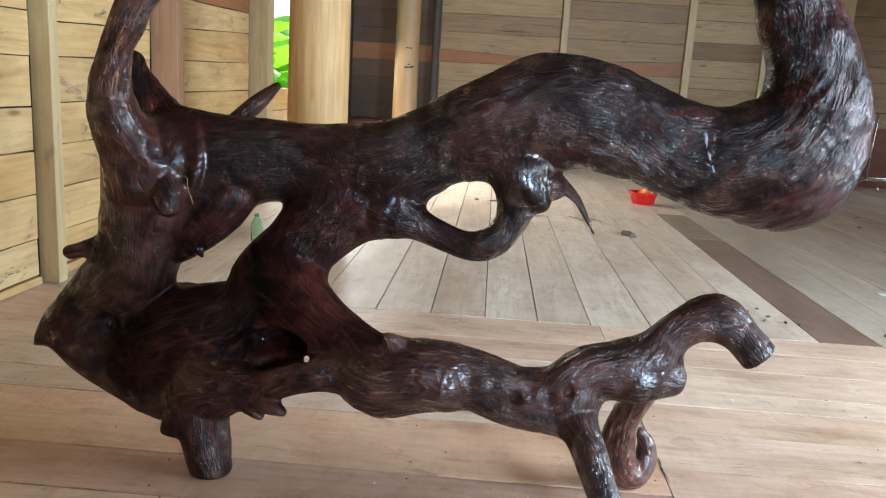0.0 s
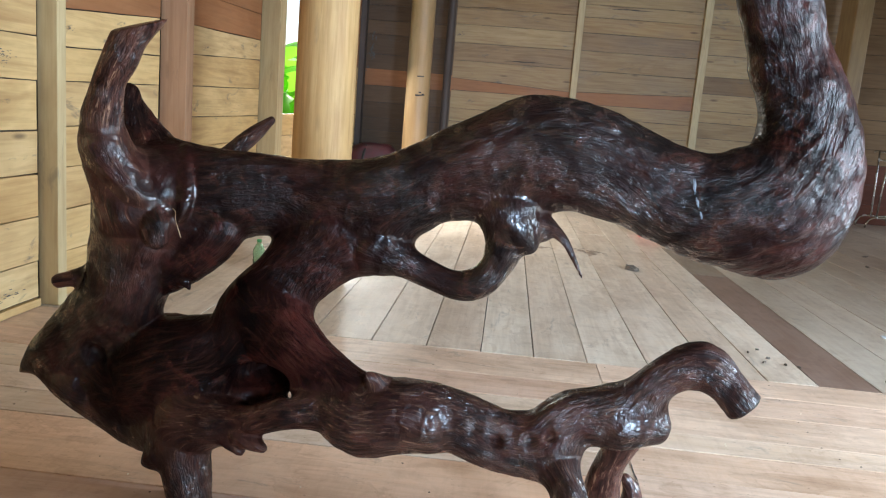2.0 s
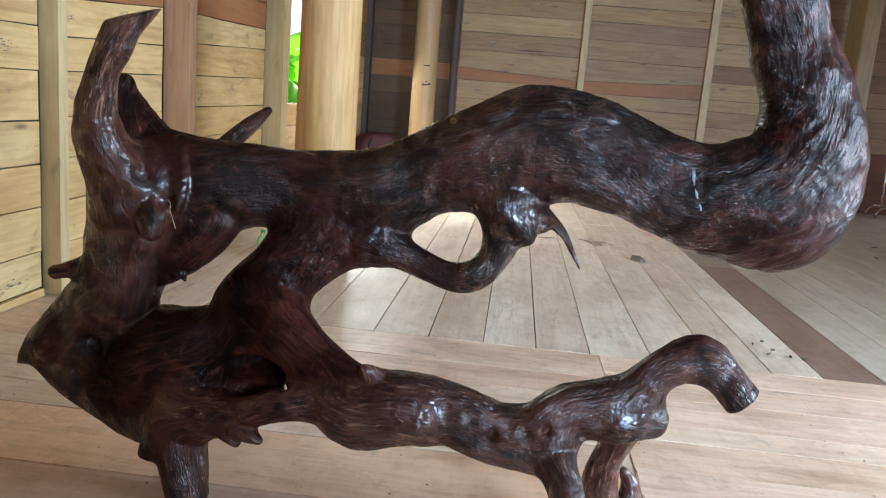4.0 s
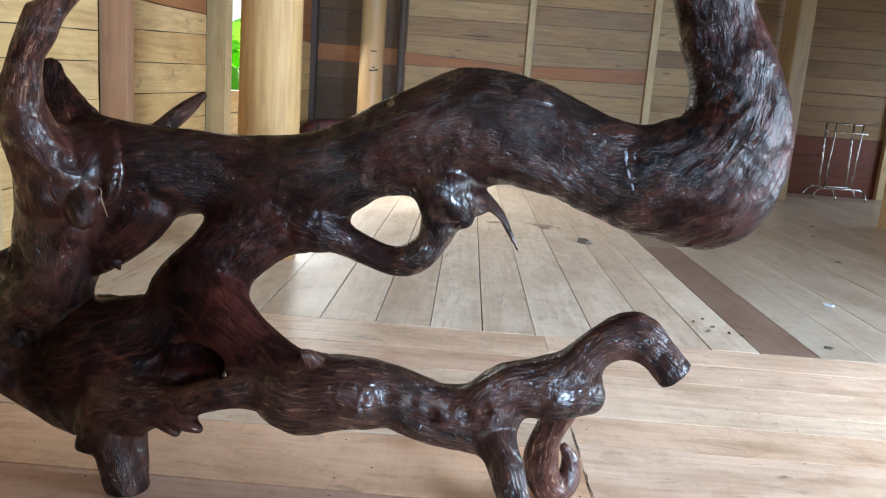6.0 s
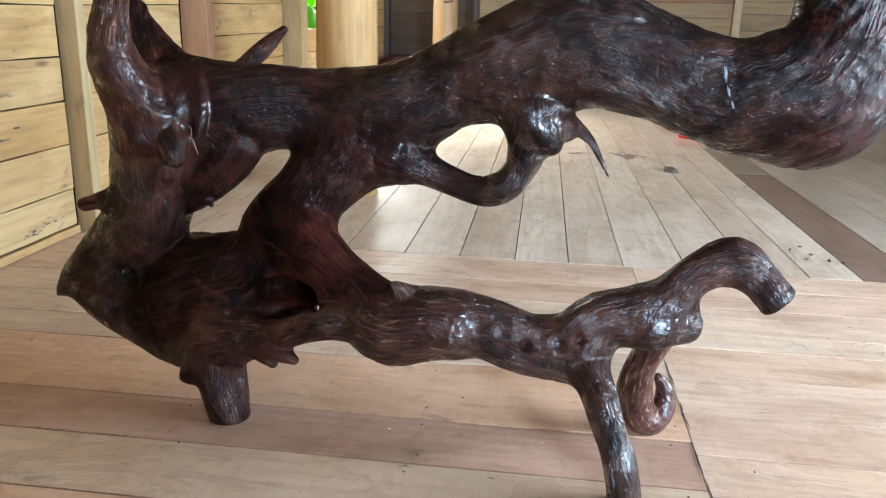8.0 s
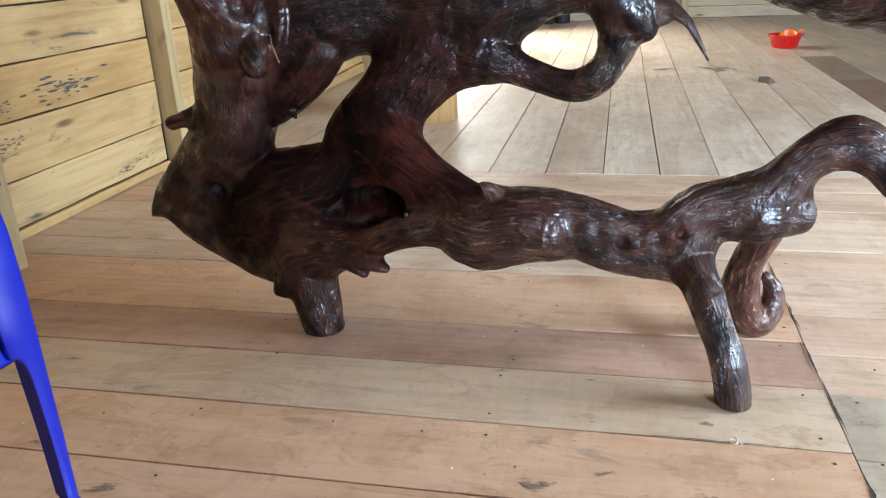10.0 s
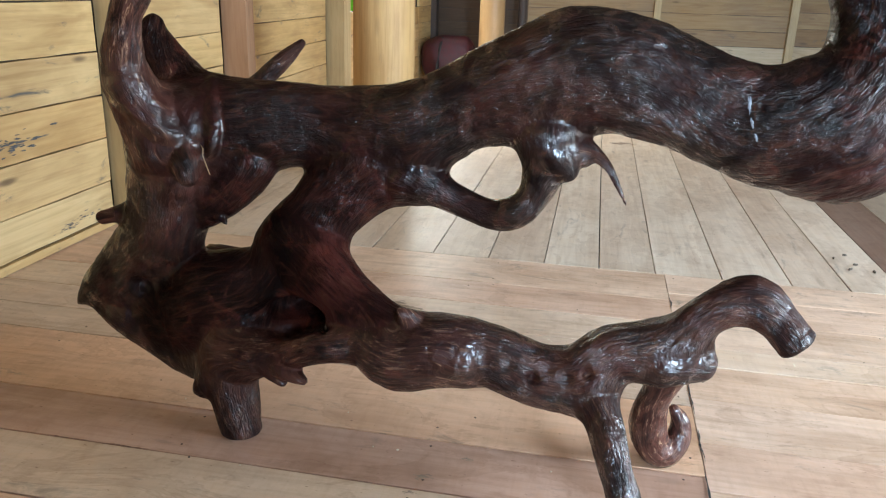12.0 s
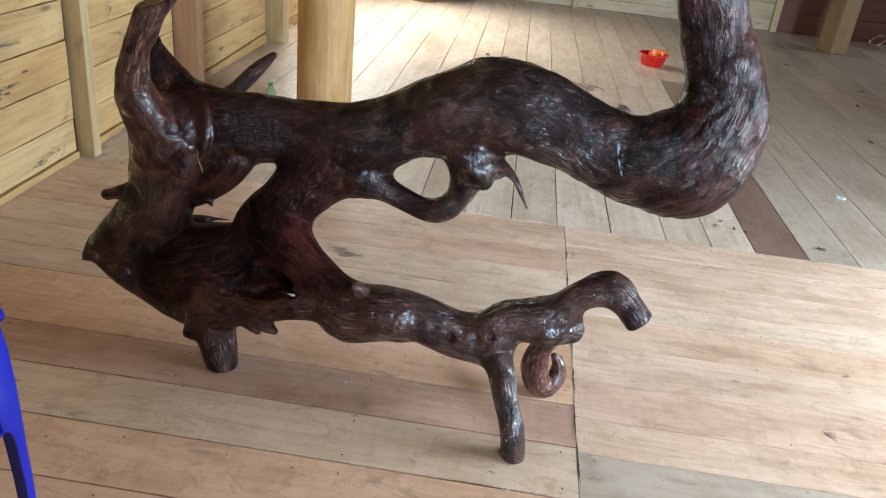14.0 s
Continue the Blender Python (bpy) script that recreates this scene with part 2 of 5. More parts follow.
BLUE = plain("blue_plastic", (0.001, 0.012, 0.34), 0.36, vary=0.12, scale=6, relief=0.05)
RED = plain("red_plastic", (0.62, 0.012, 0.01), 0.3, vary=0.08)
ORANGE = plain("orange_plastic", (0.85, 0.17, 0.02), 0.35, vary=0.1)
MAROON = plain("maroon_cloth", (0.045, 0.003, 0.006), 0.6, vary=0.4, scale=20, relief=0.4)
STEEL = plain("chromed_steel", (0.62, 0.62, 0.62), 0.22, metal=1.0, vary=0.08)
PAPER = plain("grey_paper", (0.50, 0.53, 0.57), 0.8, vary=0.1)
BARK = plain("dry_litter", (0.10, 0.075, 0.055), 0.9, vary=0.5, scale=40)
SHAVING = plain("pale_shaving", (0.70, 0.60, 0.45), 0.8, vary=0.1)
INK = plain("black_ink", (0.03, 0.028, 0.026), 0.8, vary=0.3)
GROUND = plain("grass_ground", (0.07, 0.12, 0.03), 0.95, vary=0.6, scale=1.5, relief=0.6)
LEAF = plain("banana_leaf", (0.26, 0.70, 0.05), 0.4, vary=0.3, scale=3)
tr = LEAF.node_tree.nodes.new("ShaderNodeBsdfTranslucent")
tr.inputs[0].default_value = (0.40, 0.90, 0.06, 1)
both = LEAF.node_tree.nodes.new("ShaderNodeMixShader")
both.inputs[0].default_value = 0.55
LEAF.node_tree.links.new(LEAF.node_tree.nodes["Principled BSDF"].outputs[0], both.inputs[1])
LEAF.node_tree.links.new(tr.outputs[0], both.inputs[2])
LEAF.node_tree.links.new(both.outputs[0], LEAF.node_tree.nodes["Material Output"].inputs[0])
STALK = plain("banana_stalk", (0.20, 0.30, 0.08), 0.6, vary=0.3)
YELLOW = plain("yellow_packet", (0.75, 0.50, 0.04), 0.5, vary=0.2)
BLACK = plain("black_rubber", (0.02, 0.02, 0.022), 0.6, vary=0.3)
ROOF = plain("roof_boards", (0.10, 0.075, 0.055), 0.7, vary=0.3)


def bottle_glass():
    m, t, b = nodes_of("green_bottle_glass")
    b.inputs["Base Color"].default_value = (0.74, 0.98, 0.80, 1)
    b.inputs["Roughness"].default_value = 0.06
    b.inputs["Transmission Weight"].default_value = 0.92
    b.inputs["IOR"].default_value = 1.12
    return m


GLASS = bottle_glass()


# ---- builders ----
def mesh_of(name, verts, faces, material, smooth=False):
    me = bpy.data.meshes.new(name)
    me.from_pydata([tuple(v) for v in verts], [], faces)
    me.update()
    me.materials.append(material)
    if smooth:
        me.polygons.foreach_set("use_smooth", [True] * len(me.polygons))
    return me


def put(name, me, m=None, parent=None):
    ob = new(name, me)
    if parent is not None:
        ob.parent = parent
    if m is not None:
        ob.matrix_basis = m
    return ob


def part(name, bm, material, parent, label=""):
    me = bpy.data.meshes.new(name)
    bm.to_mesh(me)
    bm.free()
    me.materials.append(material)
    return tagged(put(name, me, None, parent), label)


def holder(name, m, label, category, group="", kind=""):
    ob = new(name)
    ob.matrix_basis = m
    return tagged(ob, label, category, group, kind)


def plank_mesh(length, width, thick, material, rng, wobble=0.002, stations=5, chamfer=0.0009):
    """A sawn plank lying along x, top at z = 0, its long edges a little uneven."""
    verts, faces = [], []
    w, c = width / 2, chamfer
    for i in range(stations):
        x = length * (i / (stations - 1) - 0.5)
        a, b = rng.uniform(-wobble, 0), rng.uniform(-wobble, 0)
        d = rng.uniform(-wobble, wobble) * 0.4
        verts += [(x, -w - a, -thick), (x, -w - a, d - c), (x, -w - a + c, d), (x, w + b - c, d), (x, w + b, d - c), (x, w + b, -thick)]
    for i in range(stations - 1):
        for k in range(6):
            p, q = i * 6 + k, i * 6 + (k + 1) % 6
            faces.append((p, q, q + 6, p + 6))
    faces.append(tuple(range(6))[::-1])
    faces.append(tuple(range(6 * (stations - 1), 6 * stations)))
    me = mesh_of("plank", verts, [f[::-1] for f in faces], material)
    return me


def lathe(name, profile, material, segments=32):
    """Turned shape from (radius, height) pairs."""
    verts, faces, n = [], [], len(profile)
    for k in range(segments):
        a = math.tau * k / segments
        verts += [(r * math.cos(a), r * math.sin(a), z) for r, z in profile]
    for k in range(segments):
        j = (k + 1) % segments
        for i in range(n - 1):
            faces.append((k * n + i, j * n + i, j * n + i + 1, k * n + i + 1))
    return mesh_of(name, verts, faces, material, True)


def tube(name, points, radius, material, sides=10):
    """A bent round bar through the points."""
    pts = [Vector(p) for p in points]
    verts, faces = [], []
    up = Vector((0.13, 0.29, 0.95)).normalized()
    for i, p in enumerate(pts):
        d = (pts[min(i + 1, len(pts) - 1)] - pts[max(i - 1, 0)]).normalized()
        u = d.cross(up)
        u = (u if u.length > 0.05 else d.cross(Vector((1, 0, 0)))).normalized()
        v = d.cross(u)
        r = radius[i] if isinstance(radius, (list, tuple)) else radius
        verts += [p + r * (math.cos(math.tau * k / sides) * u + math.sin(math.tau * k / sides) * v) for k in range(sides)]
    for i in range(len(pts) - 1):
        for k in range(sides):
            j = (k + 1) % sides
            faces.append((i * sides + k, i * sides + j, (i + 1) * sides + j, (i + 1) * sides + k))
    faces.append(tuple(range(sides))[::-1])
    faces.append(tuple(range((len(pts) - 1) * sides, len(pts) * sides)))
    me = mesh_of(name, verts, faces, material, True)
    me.polygons[-1].use_smooth = me.polygons[-2].use_smooth = False
    return me


def box_bm(x0, x1, y0, y1, z0, z1, bevel=0.0):
    bm = bmesh.new()
    bmesh.ops.create_cube(bm, size=1.0, matrix=Matrix.Translation(((x0 + x1) / 2, (y0 + y1) / 2, (z0 + z1) / 2)) @ Matrix.Diagonal((x1 - x0, y1 - y0, z1 - z0, 1)))
    if bevel:
        bmesh.ops.bevel(bm, geom=bm.edges[:], offset=bevel, segments=2, affect="EDGES", profile=0.6)
    return bm


def slab(name, x0, x1, y0, y1, z0, z1, material, bevel=0.0):
    me = bpy.data.meshes.new(name)
    bm = box_bm(x0, x1, y0, y1, z0, z1, bevel)
    bm.to_mesh(me)
    bm.free()
    me.materials.append(material)
    return put(name, me)


# ---- the room's shell ----
X0, X1, Y0, Y1, H = -1.83, 6.6, -2.3, 10.35, 3.3
XR = 4.2
ground = tagged(slab("ground", -400, 400, -400, 400, -1.0, -0.7, GROUND), "grassy ground outside the raised house", "ground", kind="structure")
floor = tagged(slab("floor", X0 - 0.12, X1 + 0.12, Y0 - 0.12, Y1 + 0.12, -0.16, -0.034, DARK_WOOD), "floor of pale sawn wooden planks with open joints", "floor", kind="structure")
ceiling = tagged(slab("ceiling", X0 - 0.5, X1 + 0.5, Y0 - 0.5, Y1 + 0.5, H, H + 0.1, ROOF), "plain wooden ceiling", "ceiling", kind="structure")


def wall_shell(name, label, boxes, material):
    bm = bmesh.new()
    for x0, x1, y0, y1, z0, z1 in boxes:
        bmesh.ops.create_cube(bm, size=1.0, matrix=Matrix.Translation(((x0 + x1) / 2, (y0 + y1) / 2, (z0 + z1) / 2)) @ Matrix.Diagonal((x1 - x0, y1 - y0, z1 - z0, 1)))
    me = bpy.data.meshes.new(name)
    bm.to_mesh(me)
    bm.free()
    me.materials.append(material)
    return tagged(put(name, me), label, "wall", kind="structure")


WIN0, WIN1, SILL, HEAD = 6.60, 9.5, 0.84, 2.15
wall_left = wall_shell("wall_left", "wall of yellow sawn boards nailed to studs", [
    (X0 - 0.05, X0 - 0.02, Y0, WIN0, -0.03, H), (X0 - 0.05, X0 - 0.02, WIN1, Y1, -0.03, H),
    (X0 - 0.05, X0 - 0.02, WIN0, WIN1, -0.03, SILL), (X0 - 0.05, X0 - 0.02, WIN0, WIN1, HEAD, H)], DARK_WOOD)
wall_back = wall_shell("wall_back", "back wall of brown sawn boards with a reddish band", [(X0 - 0.05, X1 + 0.05, Y1 + 0.02, Y1 + 0.05, -0.03, H)], DARK_WOOD)
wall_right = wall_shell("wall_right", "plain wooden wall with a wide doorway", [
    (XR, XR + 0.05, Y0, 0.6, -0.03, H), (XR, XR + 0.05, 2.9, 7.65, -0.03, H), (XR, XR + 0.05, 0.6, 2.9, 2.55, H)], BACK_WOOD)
wall_jog = wall_shell("wall_jog", "plain wooden wall of the wider back part", [(XR + 0.05, X1 + 0.05, 7.6, 7.65, -0.03, H)], BACK_WOOD)
# unseen wall; its doorway is added to go with the lamp there
wall_far_right = wall_shell("wall_far_right", "unseen wooden wall with an added doorway", [(X1, X1 + 0.05, 7.65, 8.3, -0.03, H), (X1, X1 + 0.05, 9.6, Y1 + 0.02, -0.03, H), (X1, X1 + 0.05, 8.3, 9.6, 2.1, H)], BACK_WOOD)
# unseen wall; its door jamb at x 2.1 shades the left side
wall_front = wall_shell("wall_front", "unseen dark wooden wall, its doorway jamb added to shade the left", [
    (X0 - 0.05, 2.1, Y0 - 0.05, Y0, -0.03, H), (4.0, XR + 0.05, Y0 - 0.05, Y0, -0.03, H), (2.1, 4.0, Y0 - 0.05, Y0, 2.5, H)], DARK_WOOD)


# ---- the root ----
PIECES = {}


def limb(name, owner, nodes, deep=1.0, blend=0.045, cut=None):
    """A tapering limb of the root: nodes are (x, y, z, radius); deep stretches it front to back; cut is a plane (point, normal) that saws it off."""
    PIECES[name] = (owner, nodes, deep, blend, cut)


limb("trunk", "trunk", [(-0.560, 1.998, 0.729, 0.125), (-0.452, 2.012, 0.744, 0.107), (-0.345, 2.030, 0.752, 0.093), (-0.232, 2.035, 0.746, 0.099), (-0.109, 2.035, 0.755, 0.110), (0.009, 2.036, 0.816, 0.102), (0.130, 2.039, 0.858, 0.125), (0.252, 2.035, 0.901, 0.139), (0.357, 2.010, 0.902, 0.127), (0.491, 1.992, 0.862, 0.113), (0.626, 1.980, 0.820, 0.121), (0.778, 1.981, 0.818, 0.154), (0.820, 2.044, 0.810, 0.147)], 0.82)
limb("neck", "neck", [(0.823, 2.056, 0.828, 0.133), (0.873, 2.061, 0.879, 0.132), (0.881, 2.061, 0.958, 0.123), (0.856, 2.059, 1.062, 0.104), (0.807, 2.062, 1.169, 0.092), (0.766, 2.045, 1.270, 0.090), (0.735, 2.043, 1.361, 0.089), (0.719, 2.041, 1.419, 0.086)], 0.82, 0.075, cut=((0.748, 2.04, 1.320), (-0.10, 0.16, 1)))
limb("horn", "horn", [(-0.679, 1.904, 0.704, 0.077), (-0.712, 1.871, 0.809, 0.062), (-0.716, 1.834, 0.888, 0.049), (-0.697, 1.823, 0.983, 0.036), (-0.673, 1.822, 1.040, 0.038), (-0.652, 1.831, 1.091, 0.038), (-0.617, 1.845, 1.141, 0.036), (-0.585, 1.850, 1.190, 0.033)], blend=0.022, cut=((-0.647, 1.83, 1.112), (-0.22, -0.25, 0.95)))
limb("back_horn", "trunk", [(-0.744, 2.012, 0.967, 0.024), (-0.751, 2.020, 0.917, 0.049), (-0.692, 2.027, 0.808, 0.077), (-0.621, 1.995, 0.758, 0.090), (-0.593, 1.959, 0.684, 0.072), (-0.601, 1.952, 0.617, 0.051)])
limb("twig", "twig", [(-0.445, 2.189, 0.924, 0.011), (-0.489, 2.165, 0.879, 0.022), (-0.533, 2.118, 0.829, 0.024), (-0.581, 2.079, 0.787, 0.029)], blend=0.015)
limb("column", "trunk", [(-0.671, 1.941, 0.721, 0.111), (-0.698, 1.950, 0.606, 0.104), (-0.723, 1.960, 0.490, 0.102), (-0.794, 1.975, 0.402, 0.097), (-0.881, 1.966, 0.324, 0.074), (-0.947, 1.958, 0.286, 0.038), (-0.988, 1.944, 0.254, 0.005)], 0.85)
limb("body", "trunk", [(-0.790, 1.970, 0.258, 0.069), (-0.707, 1.961, 0.240, 0.097), (-0.569, 1.952, 0.287, 0.147), (-0.436, 1.954, 0.339, 0.125), (-0.376, 1.968, 0.464, 0.097), (-0.309, 1.984, 0.562, 0.092), (-0.226, 2.020, 0.648, 0.102)], 0.75)
limb("jaw", "trunk", [(-0.944, 1.949, 0.268, 0.006), (-0.904, 1.947, 0.248, 0.027), (-0.848, 1.951, 0.229, 0.049), (-0.763, 1.951, 0.171, 0.045), (-0.669, 1.938, 0.143, 0.053), (-0.601, 1.915, 0.154, 0.061)], 0.9, 0.03)
limb("cheek", "trunk", [(-0.451, 1.991, 0.744, 0.057), (-0.528, 1.967, 0.638, 0.077), (-0.626, 1.962, 0.555, 0.067)], 0.8, 0.012)
limb("hollow", "trunk", [(-0.427, 1.950, 0.267, 0.087), (-0.325, 1.930, 0.331, 0.078), (-0.194, 1.880, 0.335, 0.061)], 0.7)
limb("web", "trunk", [(-0.371, 1.954, 0.470, 0.091), (-0.289, 1.899, 0.412, 0.083), (-0.211, 1.856, 0.368, 0.070), (-0.116, 1.825, 0.330, 0.063)], 0.8)
limb("upper_web", "trunk", [(-0.287, 1.990, 0.611, 0.042), (-0.217, 2.020, 0.655, 0.072), (-0.119, 2.041, 0.684, 0.061)], 0.8)
limb("beam", ("lower_limb", "fore_limb", 0.55), [(-0.511, 1.875, 0.210, 0.080), (-0.379, 1.831, 0.235, 0.042), (-0.275, 1.799, 0.281, 0.038), (-0.168, 1.805, 0.296, 0.051), (-0.085, 1.805, 0.283, 0.082), (0.005, 1.808, 0.309, 0.081), (0.122, 1.817, 0.302, 0.072), (0.217, 1.816, 0.269, 0.071), (0.310, 1.814, 0.273, 0.076), (0.384, 1.818, 0.338, 0.064), (0.491, 1.817, 0.376, 0.058), (0.570, 1.811, 0.461, 0.043), (0.642, 1.814, 0.489, 0.053), (0.693, 1.797, 0.458, 0.041), (0.723, 1.784, 0.427, 0.041), (0.765, 1.778, 0.393, 0.034)], 0.9, cut=((0.738, 1.778, 0.42), (0.72, -0.05, -0.7)))
limb("lobe", "lower_limb", [(0.488, 1.819, 0.339, 0.061), (0.551, 1.818, 0.341, 0.043)])
limb("front_leg", "leg", [(0.345, 1.799, 0.253, 0.044), (0.377, 1.737, 0.208, 0.039), (0.401, 1.679, 0.148, 0.034), (0.429, 1.647, 0.081, 0.035), (0.445, 1.630, -0.024, 0.035)], cut=((0, 0, 0.0), (0, 0, -1)))
limb("curled_leg", "curled_leg", [(0.518, 1.882, 0.282, 0.034), (0.490, 1.912, 0.198, 0.037), (0.484, 1.941, 0.112, 0.043), (0.503, 1.951, 0.050, 0.042), (0.534, 1.960, 0.030, 0.036), (0.561, 1.975, 0.060, 0.030), (0.562, 1.980, 0.105, 0.022), (0.543, 1.980, 0.138, 0.012)], blend=0.02, cut=((0, 0, 0.0), (0, 0, -1)))
limb("thick_leg", "thick_leg", [(-0.543, 1.883, 0.153, 0.066), (-0.515, 1.862, 0.071, 0.060), (-0.490, 1.843, -0.041, 0.043)], cut=((0, 0, 0.0), (0, 0, -1)))
limb("leg_bump", "thick_leg", [(-0.583, 1.858, 0.116, 0.039), (-0.616, 1.858, 0.095, 0.013), (-0.626, 1.859, 0.092, 0.003)], blend=0.014)
limb("loop", "root_loop", [(-0.108, 2.011, 0.640, 0.063), (-0.050, 1.999, 0.621, 0.040), (0.019, 1.994, 0.595, 0.034), (0.085, 1.990, 0.575, 0.035), (0.137, 1.981, 0.587, 0.039), (0.178, 1.985, 0.631, 0.037), (0.198, 1.989, 0.695, 0.051), (0.202, 2.001, 0.752, 0.074)])
limb("loop_knot", "root_loop", [(0.216, 1.980, 0.731, 0.053), (0.250, 1.969, 0.693, 0.024)], blend=0.02)
limb("thorn", "thorn", [(0.267, 1.993, 0.732, 0.040), (0.300, 1.996, 0.732, 0.019), (0.335, 1.993, 0.706, 0.011), (0.361, 1.984, 0.664, 0.007), (0.383, 1.977, 0.625, 0.003)], blend=0.015)
limb("stub", "stub", [(-0.758, 1.950, 0.544, 0.026), (-0.814, 1.940, 0.525, 0.021), (-0.842, 1.934, 0.512, 0.019)], blend=0.015)
limb("stub_end", "stub", [(-0.840, 1.935, 0.513, 0.020), (-0.875, 1.928, 0.503, 0.018)], blend=0.006)
limb("low_twig", "low_twig", [(-0.653, 2.059, 0.382, 0.033), (-0.604, 2.079, 0.398, 0.007), (-0.557, 2.100, 0.390, 0.003)], blend=0.015)
limb("knot", "knot", [(-0.612, 1.905, 0.690, 0.042), (-0.604, 1.864, 0.672, 0.034), (-0.598, 1.858, 0.645, 0.026)], blend=0.014)
limb("nub", "lower_limb", [(-0.366, 1.820, 0.214, 0.034), (-0.328, 1.800, 0.200, 0.017), (-0.312, 1.796, 0.194, 0.011)], blend=0.010)
limb("small_nub", "lower_limb", [(-0.403, 1.830, 0.200, 0.030), (-0.374, 1.820, 0.172, 0.014)], blend=0.010)
limb("sprout", "lower_limb", [(0.425, 1.830, 0.388, 0.009), (0.431, 1.830, 0.404, 0.004)], blend=0.005)
limb("slit_nub", "trunk", [(-0.563, 1.935, 0.530, 0.013), (-0.550, 1.928, 0.520, 0.006), (-0.546, 1.926, 0.515, 0.003)], blend=0.012)
limb("horn_lobe", "horn", [(-0.713, 1.834, 0.852, 0.052), (-0.685, 1.838, 0.801, 0.042), (-0.657, 1.848, 0.762, 0.037), (-0.637, 1.860, 0.736, 0.026)], blend=0.016)
limb("bark_ridge", "trunk", [(-0.578, 1.965, 0.847, 0.010), (-0.557, 1.925, 0.799, 0.015), (-0.546, 1.900, 0.749, 0.015), (-0.556, 1.885, 0.700, 0.010)], blend=0.014)
# the beam's bright sheen, put in as a paler, glossier patch of limb
limb("sheen_patch", "lower_limb", [(-0.030, 1.803, 0.298, 0.074), (0.055, 1.803, 0.302, 0.073)], 0.9, 0.02)
limb("knob", "lower_limb", [(-0.053, 1.800, 0.365, 0.032), (-0.069, 1.780, 0.394, 0.016), (-0.079, 1.770, 0.406, 0.006)], blend=0.016)


PALE = {"horn": 0.75, "horn_lobe": 0.3, "sheen_patch": 0.5, "back_horn": 0.12, "twig": 0.4, "stub": 0.0, "stub_end": 1.2, "front_leg": 0.15, "curled_leg": 0.85, "thorn": 0.4, "beam": 0.28, "lobe": 0.1, "knot": 0.4, "knob": 0.5, "nub": 0.6, "thick_leg": 0.2}
DULL = {"body": 0.35, "hollow": 0.25, "web": 0.22, "upper_web": 0.4, "cheek": 0.55, "column": 2.0, "jaw": 2.0, "back_horn": 0.35, "thick_leg": 1.4, "sheen_patch": 1.3, "front_leg": 1.0, "curled_leg": 0.8, "horn": 1.6, "horn_lobe": 2.2, "knot": 1.8}
PLANED = {"curled_leg": 0.25, "horn_lobe": 0.6}
DENTS = [(-0.600, 1.822, 0.674, 0.012), (-0.586, 1.828, 0.655, 0.008), (-0.614, 1.828, 0.660, 0.008), (-0.604, 1.826, 0.642, 0.007), (-0.608, 1.826, 0.694, 0.008), (-0.612, 1.840, 0.772, 0.020), (-0.600, 1.850, 0.800, 0.018), (-0.572, 1.868, 0.714, 0.014),
         (-0.784, 1.900, 0.338, 0.022), (-0.780, 1.925, 0.332, 0.018), (-0.766, 1.893, 0.308, 0.025), (-0.750, 1.882, 0.278, 0.025), (-0.732, 1.872, 0.250, 0.021),
         (-0.460, 1.838, 0.318, 0.018), (-0.425, 1.850, 0.322, 0.026), (-0.392, 1.858, 0.326, 0.032), (-0.357, 1.862, 0.328, 0.036), (-0.322, 1.858, 0.332, 0.036), (-0.290, 1.848, 0.336, 0.032),
         (-0.405, 1.895, 0.332, 0.026), (-0.370, 1.905, 0.336, 0.032), (-0.335, 1.905, 0.340, 0.032), (-0.300, 1.890, 0.342, 0.028), (-0.350, 1.930, 0.340, 0.026),
         (0.951, 1.965, 0.927, 0.014), (0.908, 1.966, 1.005, 0.012), (0.17, 1.752, 0.315, 0.012), (0.12, 1.745, 0.325, 0.010), (0.215, 1.757, 0.29, 0.012), (0.29, 1.752, 0.30, 0.012), (0.33, 1.757, 0.315, 0.011), (0.25, 1.757, 0.31, 0.010)]
# a narrow slit right through under the hollow
DENTS += [(-0.258 - 0.19 * u, 1.795 + 0.85 * u, 0.325 - 0.30 * u, 0.0085) for u in (0.012 * k for k in range(40))]


def resampled(nodes, steps=4):
    """Catmull-Rom through the nodes."""
    p = np.array(nodes, float)
    p = np.vstack([2 * p[0] - p[1], p, 2 * p[-1] - p[-2]])
    out = []
    for i in range(1, len(p) - 2):
        for k in range(steps):
            s = k / steps
            out.append(0.5 * (2 * p[i] + (p[i + 1] - p[i - 1]) * s + (2 * p[i - 1] - 5 * p[i] + 4 * p[i + 1] - p[i + 2]) * s**2 + (3 * p[i] - p[i - 1] - 3 * p[i + 1] + p[i + 2]) * s**3))
    out.append(p[-2])
    out = np.array(out)
    out[:, 3] = np.maximum(out[:, 3], 0.002)
    return out


